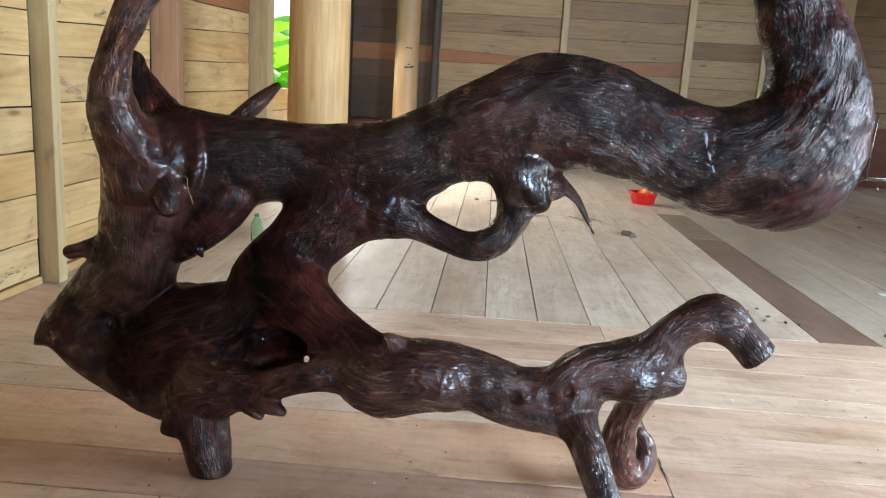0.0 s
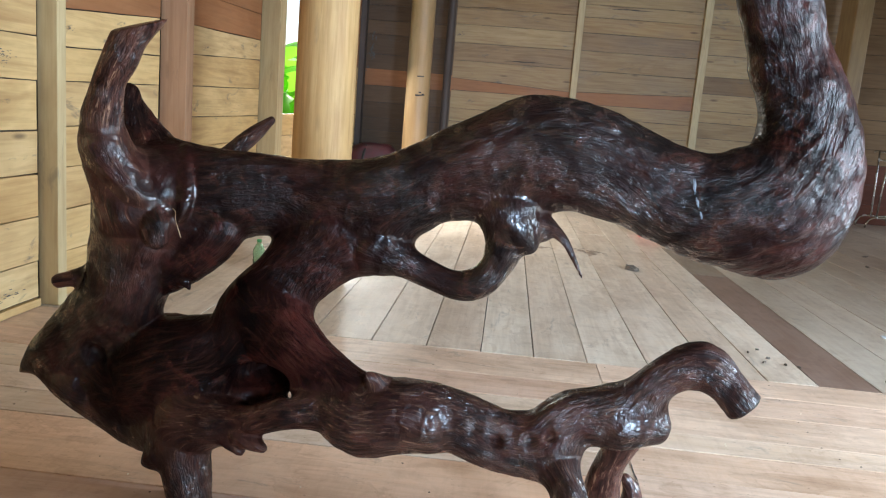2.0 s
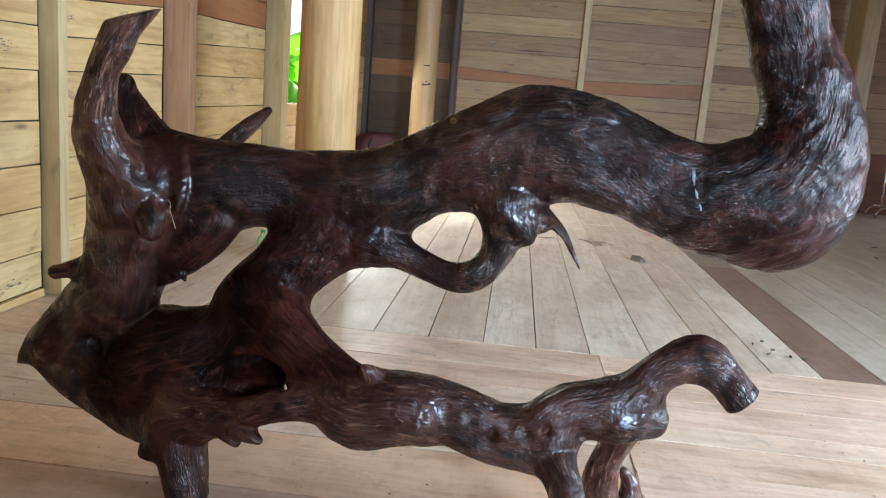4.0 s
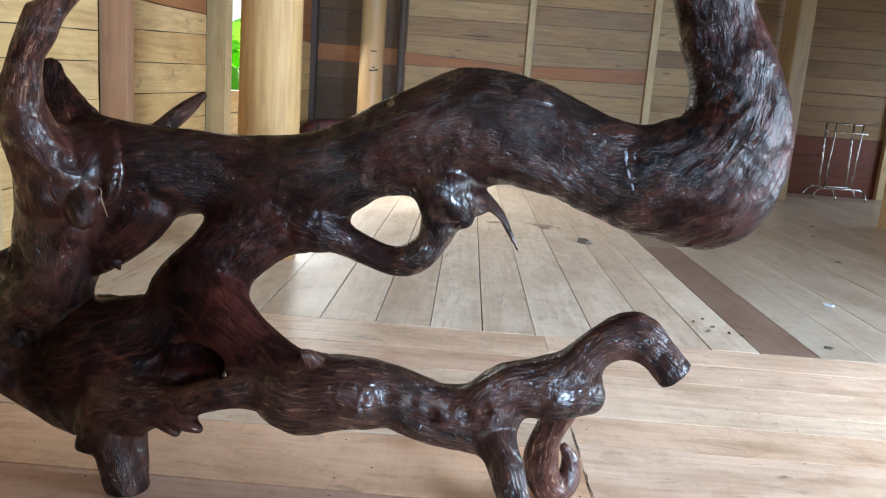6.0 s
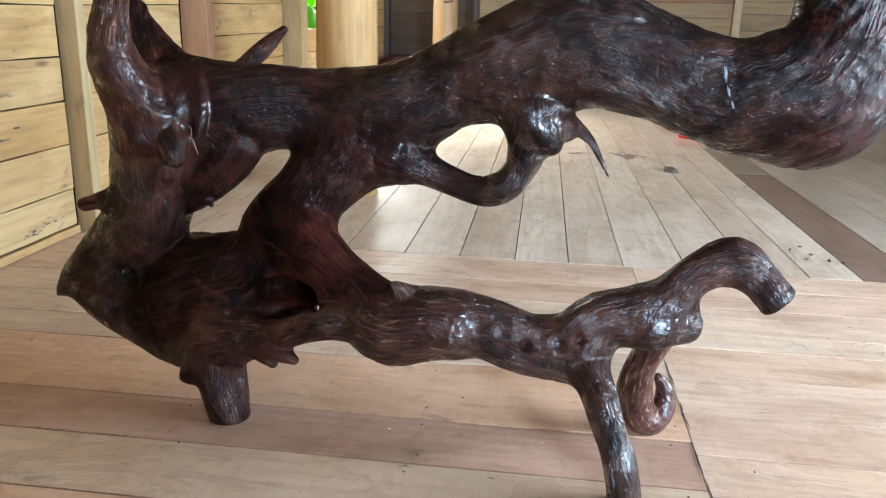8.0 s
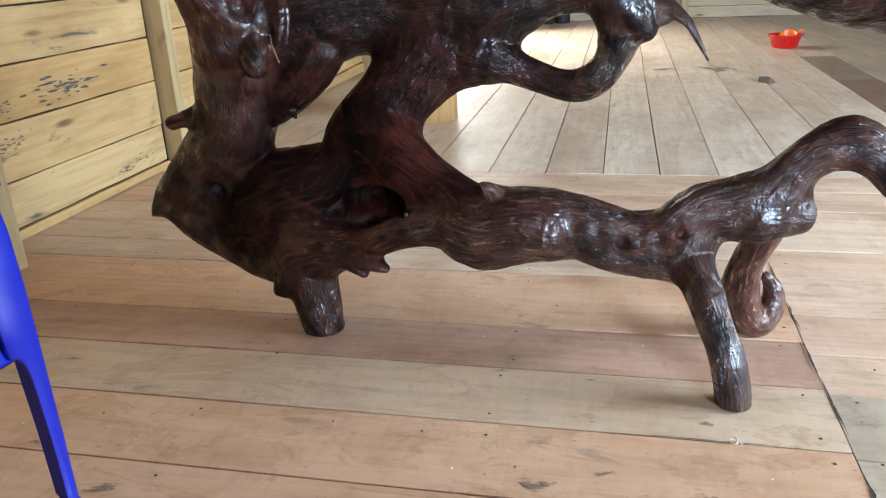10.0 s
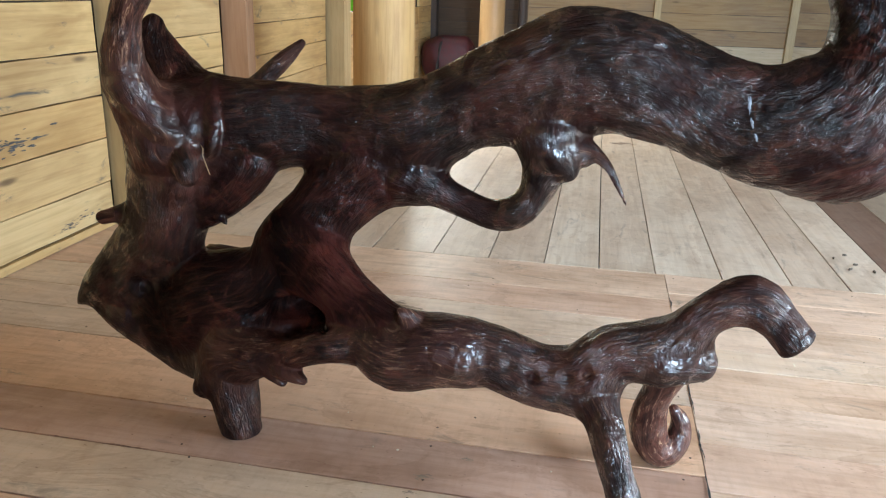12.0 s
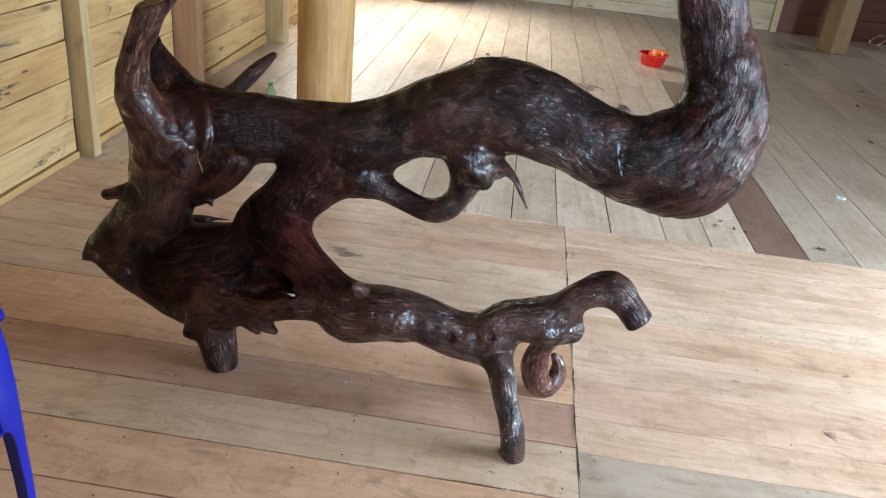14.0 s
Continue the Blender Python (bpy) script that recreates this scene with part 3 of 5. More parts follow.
def root_field(h):
    """Distance field of all limbs, blended where they meet."""
    lo, hi = np.array((-1.08, 1.52, -0.03)), np.array((1.12, 2.32, 1.42))
    size = np.ceil((hi - lo) / h).astype(int) + 1
    axes = [(lo[i] + h * np.arange(size[i])).astype(np.float32) for i in range(3)]
    field = np.full(size, 0.2, np.float32)
    for owner, nodes, deep, blend, cut in PIECES.values():
        pts = resampled(nodes)
        reach = pts[:, 3].max() + 0.07
        a = np.maximum(((pts[:, :3].min(0) - reach - lo) / h).astype(int), 0)
        b = np.minimum(((pts[:, :3].max(0) + reach - lo) / h).astype(int) + 2, size)
        sl = tuple(slice(a[i], b[i]) for i in range(3))
        gx, gy, gz = (axes[i][sl[i]].reshape([-1 if j == i else 1 for j in range(3)]) for i in range(3))
        d = np.full([b[i] - a[i] for i in range(3)], 0.2, np.float32)
        for p, q in zip(pts[:-1], pts[1:]):
            r = max(p[3], q[3]) + 0.07
            c0 = np.maximum(((np.minimum(p, q)[:3] - r - lo) / h).astype(int) - a, 0)
            c1 = np.minimum(((np.maximum(p, q)[:3] + r - lo) / h).astype(int) + 2 - a, d.shape)
            s2 = tuple(slice(c0[i], c1[i]) for i in range(3))
            x, y, z = gx[s2[0]], gy[:, s2[1]], gz[:, :, s2[2]]
            v = q[:3] - p[:3]
            px, py, pz = x - p[0], y - p[1], z - p[2]
            t = np.clip((px * v[0] + py * v[1] + pz * v[2]) / max(1e-9, v @ v), 0, 1)
            e = np.sqrt((px - t * v[0]) ** 2 + ((py - t * v[1]) / deep) ** 2 + (pz - t * v[2]) ** 2) - (p[3] + t * (q[3] - p[3]))
            d[s2] = np.minimum(d[s2], e)
        if cut:
            n = np.array(cut[1], float) / np.linalg.norm(cut[1])
            d = np.maximum(d, ((gx - cut[0][0]) * n[0] + (gy - cut[0][1]) * n[1] + (gz - cut[0][2]) * n[2]).astype(np.float32))
        f = field[sl]
        k = np.clip(0.5 + 0.5 * (f - d) / blend, 0, 1)
        field[sl] = f * (1 - k) + d * k - blend * k * (1 - k)
    for x, y, z, r in DENTS:
        sl = tuple(slice(max(0, int((c - 2 * r - o) / h)), int((c + 2 * r - o) / h) + 2) for c, o in zip((x, y, z), lo))
        gx, gy, gz = (axes[i][sl[i]].reshape([-1 if j == i else 1 for j in range(3)]) for i in range(3))
        d = r - np.sqrt((gx - x) ** 2 + (gy - y) ** 2 + (gz - z) ** 2)
        f = field[sl]
        soft = min(0.02, r)
        k = np.clip(0.5 - 0.5 * (f - d) / soft, 0, 1)
        field[sl] = f * (1 - k) + d * k + soft * k * (1 - k)
    return field, lo


def surface_of(field, lo, h):
    """A quad mesh on the zero surface of the field (surface nets)."""
    inside = field < 0
    n = np.array(field.shape) - 1
    count = sum(inside[i:n[0] + i, j:n[1] + j, k:n[2] + k].astype(np.int8) for i in (0, 1) for j in (0, 1) for k in (0, 1))
    cells = np.argwhere((count > 0) & (count < 8))
    index = np.full(n, -1, np.int64)
    index[tuple(cells.T)] = np.arange(len(cells))
    total, hits = np.zeros((len(cells), 3)), np.zeros(len(cells))
    corners = [(i, j, k) for i in (0, 1) for j in (0, 1) for k in (0, 1)]
    value = {c: field[tuple((cells + c).T)] for c in corners}
    for c in corners:
        for ax in range(3):
            if c[ax] == 0:
                d = tuple(c[i] + (i == ax) for i in range(3))
                va, vb = value[c], value[d]
                cross = (va < 0) != (vb < 0)
                s = np.where(cross, va / np.where(cross, va - vb, 1), 0)
                place = np.tile(np.array(c, float), (len(cells), 1))
                place[:, ax] += s
                total[cross] += place[cross]
                hits[cross] += 1
    verts = lo + h * (cells + total / hits[:, None])
    faces = []
    for ax in range(3):
        u, w = (ax + 1) % 3, (ax + 2) % 3
        step = [0, 0, 0]
        step[ax] = 1
        a = inside[tuple(slice(0, inside.shape[i] - step[i]) for i in range(3))]
        b = inside[tuple(slice(step[i], None) for i in range(3))]
        e = np.argwhere(a != b)
        e = e[(e[:, u] > 0) & (e[:, w] > 0) & (e[:, u] < n[u]) & (e[:, w] < n[w])]
        flip = inside[tuple(e.T)]
        quad = []
        for du, dw in ((-1, -1), (0, -1), (0, 0), (-1, 0)):
            c = e.copy()
            c[:, u] += du
            c[:, w] += dw
            quad.append(index[tuple(c.T)])
        q = np.stack(quad, 1)
        q[~flip] = q[~flip][:, ::-1]
        faces.append(q)
    return verts, np.vstack(faces)


def vertex_normals(verts, faces):
    fn = np.cross(verts[faces[:, 2]] - verts[faces[:, 0]], verts[faces[:, 3]] - verts[faces[:, 1]])
    vn = np.zeros_like(verts)
    for k in range(4):
        np.add.at(vn, faces[:, k], fn)
    return vn / np.maximum(np.linalg.norm(vn, axis=1, keepdims=True), 1e-12)


def build_root(step):
    verts, faces = surface_of(*root_field(step), step)
    best = np.full(len(verts), 9.0)
    grain = np.zeros((len(verts), 3))
    owner = np.zeros(len(verts), int)
    nearest = np.full((len(PIECES), len(verts)), 9.0)
    names, along = [], 0.0
    for i, (own, nodes, deep, blend, cut) in enumerate(PIECES.values()):
        own = own if isinstance(own, tuple) else (own, own, 1.0)
        names += [o for o in own[:2] if o not in names]
        pts, along = resampled(nodes, 12), (along if own[0] == "neck" else 3.1 * i)
        for j, (p, q) in enumerate(zip(pts[:-1], pts[1:])):
            v = q[:3] - p[:3]
            length = np.linalg.norm(v)
            w = verts - p[:3]
            t = np.clip(w @ v / max(1e-9, length**2), 0, 1)
            off = w - t[:, None] * v
            r = p[3] + t * (q[3] - p[3])
            e = np.linalg.norm(off * (1, 1 / deep, 1), axis=1) - r
            ax = v / max(1e-9, length)
            side = np.cross(ax, (0, 1, 0))
            side /= max(1e-6, np.linalg.norm(side))
            back = np.cross(ax, side)
            back *= np.sign(back[1]) or 1
            ang = np.arctan2(off @ side, -(off @ back))
            nearest[i] = np.minimum(nearest[i], e)
            near = e < best
            best[near], owner[near] = e[near], names.index(own[j > own[2] * len(pts)])
            grain[near] = np.stack([along + t * length, ang * np.maximum(r, 0.02), r], 1)[near]
            along += length
    # sawn and worn limbs and painted beam sheen are paler, fading into dark trunk
    pale = np.array([PALE.get(n, 0.0) for n in PIECES])[nearest.argmin(0)]
    gloss = np.array([DULL.get(n, 1.0) for n in PIECES])[nearest.argmin(0)] * np.clip(1.0 + 0.35 * verts[:, 0], 0.7, 1.0) * (1 + 0.9 * np.exp(-((verts[:, 0] - 0.28) / 0.32) ** 2)) * (1 - 0.5 * np.clip((verts[:, 0] - 0.66) / 0.12, 0, 1) * (verts[:, 2] > 0.6))
    ends = np.vstack([faces[:, [k, (k + 1) % 4]] for k in range(4)])
    degree = np.bincount(ends.ravel(), minlength=len(verts))
    for _ in range(14):
        total = np.bincount(ends[:, 0], pale[ends[:, 1]], len(verts)) + np.bincount(ends[:, 1], pale[ends[:, 0]], len(verts))
        pale = total / np.maximum(degree, 1)
        total = np.bincount(ends[:, 0], gloss[ends[:, 1]], len(verts)) + np.bincount(ends[:, 1], gloss[ends[:, 0]], len(verts))
        gloss = total / np.maximum(degree, 1)
    nearest[0] = np.minimum(nearest[0], nearest[1])  # the neck is the trunk's own run
    nearest[1] = 9.0
    two = np.partition(nearest, 1, axis=0)[:2]
    fade = np.clip((two[1] - two[0]) / 0.015, 0, 1)
    # in the great bend the fibres sweep round its inner side
    piece = nearest.argmin(0)
    dx, dz = verts[:, 0] - 0.58, 1.10 - verts[:, 2]
    turn = np.arctan2(np.maximum(dx, 0), np.maximum(dz, 1e-6))
    out = np.where(dx <= 0, dz, np.where(dz <= 0, dx - 0.4 * dz, np.hypot(dx, dz)))
    run = np.where(dx <= 0, dx, np.where(dz <= 0, 0.29 * math.pi / 2 - dz, 0.29 * turn))
    slice_ = (piece == 0) & (np.abs(verts[:, 0] - 0.5) < 0.02) & (verts[:, 1] < 1.95)
    run += grain[slice_, 0].mean() - run[slice_].mean()
    w = np.clip((verts[:, 0] - 0.42) / 0.16, 0, 1) * (piece == 0)
    w = (w * w * (3 - 2 * w))[:, None]
    grain = grain * (1 - w) + w * np.stack([run, 0.29 - out, 0.13 + 0.3 * (verts[:, 1] - 1.95)], 1)
    # and run smoothly along each limb
    same = ends[(piece[ends[:, 0]] == piece[ends[:, 1]]) & (np.abs(grain[ends[:, 0], 1] - grain[ends[:, 1], 1]) < 0.05)]
    count = np.bincount(same.ravel(), minlength=len(verts))
    for _ in range(120):
        for c in (0, 1):
            total = np.bincount(same[:, 0], grain[same[:, 1], c], len(verts)) + np.bincount(same[:, 1], grain[same[:, 0], c], len(verts))
            grain[:, c] = np.where(count > 0, 0.4 * grain[:, c] + 0.6 * total / np.maximum(count, 1), grain[:, c])
    # and lose their run where limbs meet
    jump = np.zeros(len(verts))
    for side in (0, 1):
        np.maximum.at(jump, ends[:, side], np.abs(grain[ends[:, 0], 0] - grain[ends[:, 1], 0]))
    fade = np.where(jump > 0.05, 0.0, fade)
    for _ in range(6):
        total = np.bincount(ends[:, 0], fade[ends[:, 1]], len(verts)) + np.bincount(ends[:, 1], fade[ends[:, 0]], len(verts))
        fade = np.minimum(fade, total / np.maximum(degree, 1))
    fade = fade * np.array([PLANED.get(n, 1.0) for n in PIECES])[nearest.argmin(0)]
    # the great bend flows without a crease
    ease = np.clip((verts[:, 0] - 0.62) / 0.08, 0, 1) * np.clip((1.12 - verts[:, 2]) / 0.08, 0, 1) * (verts[:, 1] > 1.86)
    for _ in range(40):
        mean = np.stack([np.bincount(ends[:, 0], verts[ends[:, 1], c], len(verts)) + np.bincount(ends[:, 1], verts[ends[:, 0], c], len(verts)) for c in range(3)], 1) / np.maximum(degree, 1)[:, None]
        verts = verts + 0.5 * ease[:, None] * (mean - verts)
    normal = vertex_normals(verts, faces)
    # ridges along the fibres, hollows and lumps
    move = np.empty(len(verts))
    for i, ((s, a, r), p) in enumerate(zip(grain.tolist(), verts.tolist())):
        ridge = noise.noise((s * 5, a * 34, r * 9))
        lump = noise.noise((p[0] * 13, p[1] * 13, p[2] * 13))
        pit = noise.noise((s * 19 + 40, a * 46, 3.0))
        deep = 1.0 + 1.6 * min(1.0, max(0.0, (p[0] - 0.62) / 0.15))
        move[i] = ((0.0020 * ridge + 0.0028 * deep * min(pit, 0.2)) * fade[i] + 0.004 * lump) * min(1.0, r / 0.05)
    move[verts[:, 2] < 0.012] = 0
    for k, piece in enumerate(PIECES.values()):
        if piece[4]:
            n = np.array(piece[4][1], float)
            d = (verts - piece[4][0]) @ n / np.linalg.norm(n)
            flat = (nearest.argmin(0) == k) & (d > -0.014)
            move[flat] *= 0.15
    verts = verts + normal * move[:, None]
    normal = vertex_normals(verts, faces)
    face_owner = owner[faces[:, 0]]
    base = holder("root_wood_stand", pose(0, 0, 0), "varnished dark brown tree root with twisting limbs, standing on plank floor", "root furniture")
    tags = {"curled_leg": ("leg", "curled reddish brown foot"), "thick_leg": ("leg", "short thick sawn leg"), "knot": ("knot", "scarred reddish knot"), "low_twig": ("twig", ""), "leg": ("leg", "slender streaked leg with sawn foot")}
    for k, own in enumerate(names):
        quads = faces[face_owner == k]
        used, back = np.unique(quads, return_inverse=True)
        title, label = tags.get(own, (own, ""))
        me = mesh_of(title, verts[used].tolist(), back.reshape(-1, 4).tolist(), ROOT, True)
        me.normals_split_custom_set_from_vertices(normal[used].tolist())
        me.attributes.new("grain", "FLOAT_VECTOR", "POINT").data.foreach_set("vector", grain[used].ravel())
        me.attributes.new("pale", "FLOAT", "POINT").data.foreach_set("value", pale[used])
        me.attributes.new("gloss", "FLOAT", "POINT").data.foreach_set("value", gloss[used])
        me.attributes.new("fade", "FLOAT", "POINT").data.foreach_set("value", fade[used])
        tagged(put(title, me, None, base), label)
    return base, verts, normal


root, ROOT_VERTS, ROOT_NORMALS = build_root(0.0058)


def scuff(name, x, z, w, h, turn, label, material, seed):
    """A worn pale mark that lies on the front of the root."""
    r = random.Random(seed)
    front = ROOT_NORMALS[:, 1] < -0.2
    near = ROOT_VERTS[front & (np.abs(ROOT_VERTS[:, 0] - x) < 0.09) & (np.abs(ROOT_VERTS[:, 2] - z) < 0.09)]
    rim, verts, rows, cols = [r.uniform(0.55, 1.15) for _ in range(26)], [], 4, 26
    for i in range(rows + 1):
        for k in range(cols):
            a = math.tau * k / cols
            u, v = 0.5 * w * rim[k] * i / rows * math.cos(a), 0.5 * h * rim[k] * i / rows * math.sin(a)
            px, pz = x + u * math.cos(turn) - v * math.sin(turn), z + u * math.sin(turn) + v * math.cos(turn)
            d = (near[:, 0] - px) ** 2 + (near[:, 2] - pz) ** 2
            weight = 1 / (d[np.argsort(d)[:4]] + 1e-6)
            y = (near[np.argsort(d)[:4], 1] * weight).sum() / weight.sum()
            verts.append((px, y - 0.0012 * (1 - (i / rows) ** 3) - 0.0002, pz))
    faces = [(i * cols + k, i * cols + (k + 1) % cols, (i + 1) * cols + (k + 1) % cols, (i + 1) * cols + k) for i in range(rows) for k in range(cols)]
    tagged(put(name, mesh_of(name, verts, faces, material, True), None, root), label)


SCUFF = plain("worn_varnish", (0.24, 0.26, 0.30), 0.4, vary=0.5, scale=60, relief=0.4)
for k, (x, z, w, h, turn) in enumerate(((0.593, 0.868, 0.008, 0.034, 0.1), (0.601, 0.835, 0.006, 0.024, 0.3), (0.612, 0.808, 0.006, 0.020, 0.4))):
    scuff("scuff", x, z, w, h, turn, "pale worn scuff mark", SCUFF, 5 + k)


hair = [(-0.565, 1.862, 0.718), (-0.55, 1.845, 0.713), (-0.548, 1.838, 0.698), (-0.541, 1.838, 0.677), (-0.536, 1.842, 0.656)]
tagged(put("root_hair", tube("root_hair", hair, 0.0007, plain("dry_root_hair", (0.45, 0.30, 0.17), 0.7, vary=0.2), 6), None, root), "thin pale dry root hair")

# ---- posts and poles ----
def round_post(name, x, y, r0, r1, height, material, label, category="post", squash=1.0, turn=0.0, wobble=0.012):
    """A debarked trunk with a slightly uneven outline."""
    verts, faces, n, rings = [], [], 28, 13
    for i in range(rings):
        z = height * i / (rings - 1)
        r = r0 + (r1 - r0) * i / (rings - 1)
        for k in range(n):
            a = math.tau * k / n
            q = r * (1 + wobble * 4 * noise.noise((math.cos(a) * 1.2 + x, math.sin(a) * 1.2 + y, z * 0.8)))
            verts.append((q * math.cos(a), q * math.sin(a) * squash, z))
    for i in range(rings - 1):
        for k in range(n):
            j = (k + 1) % n
            faces.append((i * n + k, i * n + j, (i + 1) * n + j, (i + 1) * n + k))
    faces += [tuple(range(n))[::-1], tuple(range((rings - 1) * n, rings * n))]
    me = mesh_of(name, verts, faces, material, True)
    return tagged(put(name, me, pose(x, y, 0, 0, 0, turn)), label, category, kind="structure")


POST_WOOD_V = plank_wood("upright_post_wood", [(0.58, 0.36, 0.155), (0.58, 0.36, 0.155)], (0.5, 0.65), 0.25, 0.3, 0.52, axis=2, cloud=0.7)
POLE_WOOD_V = plank_wood("upright_pole_wood", [(0.40, 0.25, 0.115), (0.39, 0.245, 0.115)], (0.4, 0.55), 0.12, 0.15, 0.18, axis=2)
DARK_WOOD_V = plank_wood("upright_dark_wood", [(0.07, 0.05, 0.042), (0.08, 0.055, 0.045)], (0.5, 0.7), 0.2, 0.2, 0.35, axis=2)
round_post("post", -0.838, 4.43, 0.163, 0.161, H, POST_WOOD_V, "thick debarked yellow timber post with long grain")
round_post("pole", -0.93, 9.38, 0.145, 0.135, H, POLE_WOOD_V, "smooth pale debarked pole with pencil marks")
round_post("dark_pole", -0.655, 10.02, 0.05, 0.048, H, DARK_WOOD_V, "thin dark brown upright pole")
SIDE_WOOD_V = plank_wood("side_post_wood", [(0.27, 0.165, 0.07), (0.27, 0.165, 0.07)], (0.5, 0.65), 0.3, 0.4, 0.4, axis=2, cloud=0.8)
side = slab("side_post", -0.115, 0.115, -0.115, 0.115, 0, H, SIDE_WOOD_V, 0.018)
side.matrix_basis = pose(3.80, 9.30, 0, 0, 0, 24)
tagged(side, "rough square-hewn yellow timber post", "post", kind="structure")

# ---- pencil marks on the pole ----
def pole_mark(dx, z, w, hgt):
    a = dx / 0.14
    me = slab("pencil_mark", -w / 2, w / 2, -0.0015, 0.0015, -hgt / 2, hgt / 2, INK, 0.0005)
    me.matrix_basis = pose(-0.93 + 0.1415 * math.sin(a), 9.38 - 0.1415 * math.cos(a), z, 0, 0, math.degrees(a))
    tagged(me, "small dark mark drawn on the pale pole", "mark", "marks on the pole")


for dx, z, w, hgt in ((0.035, 1.345, 0.075, 0.012), (0.04, 1.165, 0.03, 0.012), (0.015, 1.13, 0.05, 0.018), (0.05, 1.132, 0.03, 0.012), (0.08, 1.14, 0.04, 0.02)):
    pole_mark(dx, z, w, hgt)


# ---- blue chair ----
def ribbon(name, stations, material, parent=None, crown=0.25):
    """A moulded flat bar: stations are (centre, half width vector, half thickness vector)."""
    ring = [(1.0, -0.35), (1.0, 0.35), (0.86, 0.9), (0.5, 1.0), (0.0, 1.0 + crown), (-0.5, 1.0), (-0.86, 0.9), (-1.0, 0.35), (-1.0, -0.35), (-0.86, -0.8), (0.0, -0.9), (0.86, -0.8)]
    n, verts, faces = len(ring), [], []
    for c, w, t in stations:
        c, w, t = Vector(c), Vector(w), Vector(t)
        verts += [c + u * w + v * t for u, v in ring]
    for i in range(len(stations) - 1):
        for k in range(n):
            j = (k + 1) % n
            faces.append((i * n + k, i * n + j, (i + 1) * n + j, (i + 1) * n + k))
    faces += [tuple(range(n))[::-1], tuple(range((len(stations) - 1) * n, len(stations) * n))]
    ob = put(name, mesh_of(name, verts, faces, material, True), None, parent)
    bm = bmesh.new()
    bm.from_mesh(ob.data)
    bmesh.ops.recalc_face_normals(bm, faces=bm.faces[:])
    bm.to_mesh(ob.data)
    bm.free()
    return ob


def angle_leg(name, sy, chair):
    """A moulded angle of front face and side face, arched into the seat's apron: rows are (z, front x, outer y, face width, side depth)."""
    rows = [(0.0, 0.246, 0.286, 0.027, 0.048), (0.012, 0.250, 0.288, 0.030, 0.050), (0.026, 0.249, 0.287, 0.030, 0.050), (0.040, 0.243, 0.283, 0.026, 0.047), (0.16, 0.244, 0.283, 0.029, 0.052),
            (0.26, 0.243, 0.283, 0.033, 0.058), (0.296, 0.243, 0.283, 0.036, 0.060), (0.314, 0.243, 0.283, 0.041, 0.061), (0.326, 0.243, 0.283, 0.050, 0.062), (0.332, 0.243, 0.283, 0.064, 0.062),
            (0.42, 0.242, 0.283, 0.070, 0.060), (0.436, 0.241, 0.283, 0.062, 0.058), (0.51, 0.237, 0.283, 0.060, 0.056), (0.56, 0.230, 0.282, 0.062, 0.056), (0.592, 0.224, 0.281, 0.066, 0.056)]
    verts, faces, t = [], [], 0.006
    for z, x, y, w, d in rows:
        ring = [(x - d, y), (x - 0.010, y), (x - 0.004, y - 0.002), (x - 0.001, y - 0.005), (x, y - 0.010), (x + 0.001, y - w + 0.004), (x - 0.001, y - w), (x - t, y - w), (x - t, y - t), (x - d, y - t)]
        verts += [(p, sy * q, z) for p, q in ring]
    n = 10
    for i in range(len(rows) - 1):
        for k in range(n):
            j = (k + 1) % n
            faces.append((i * n + k, i * n + j, (i + 1) * n + j, (i + 1) * n + k))
    faces += [tuple(range(n)), tuple(range((len(rows) - 1) * n, len(rows) * n))]
    me = mesh_of(name, verts, faces, BLUE, True)
    bm = bmesh.new()
    bm.from_mesh(me)
    bmesh.ops.recalc_face_normals(bm, faces=bm.faces[:])
    for e in bm.edges:
        if len(e.link_faces) == 2 and e.calc_face_angle() > 0.9:
            e.smooth = False
    bm.to_mesh(me)
    bm.free()
    put(name, me, None, chair)


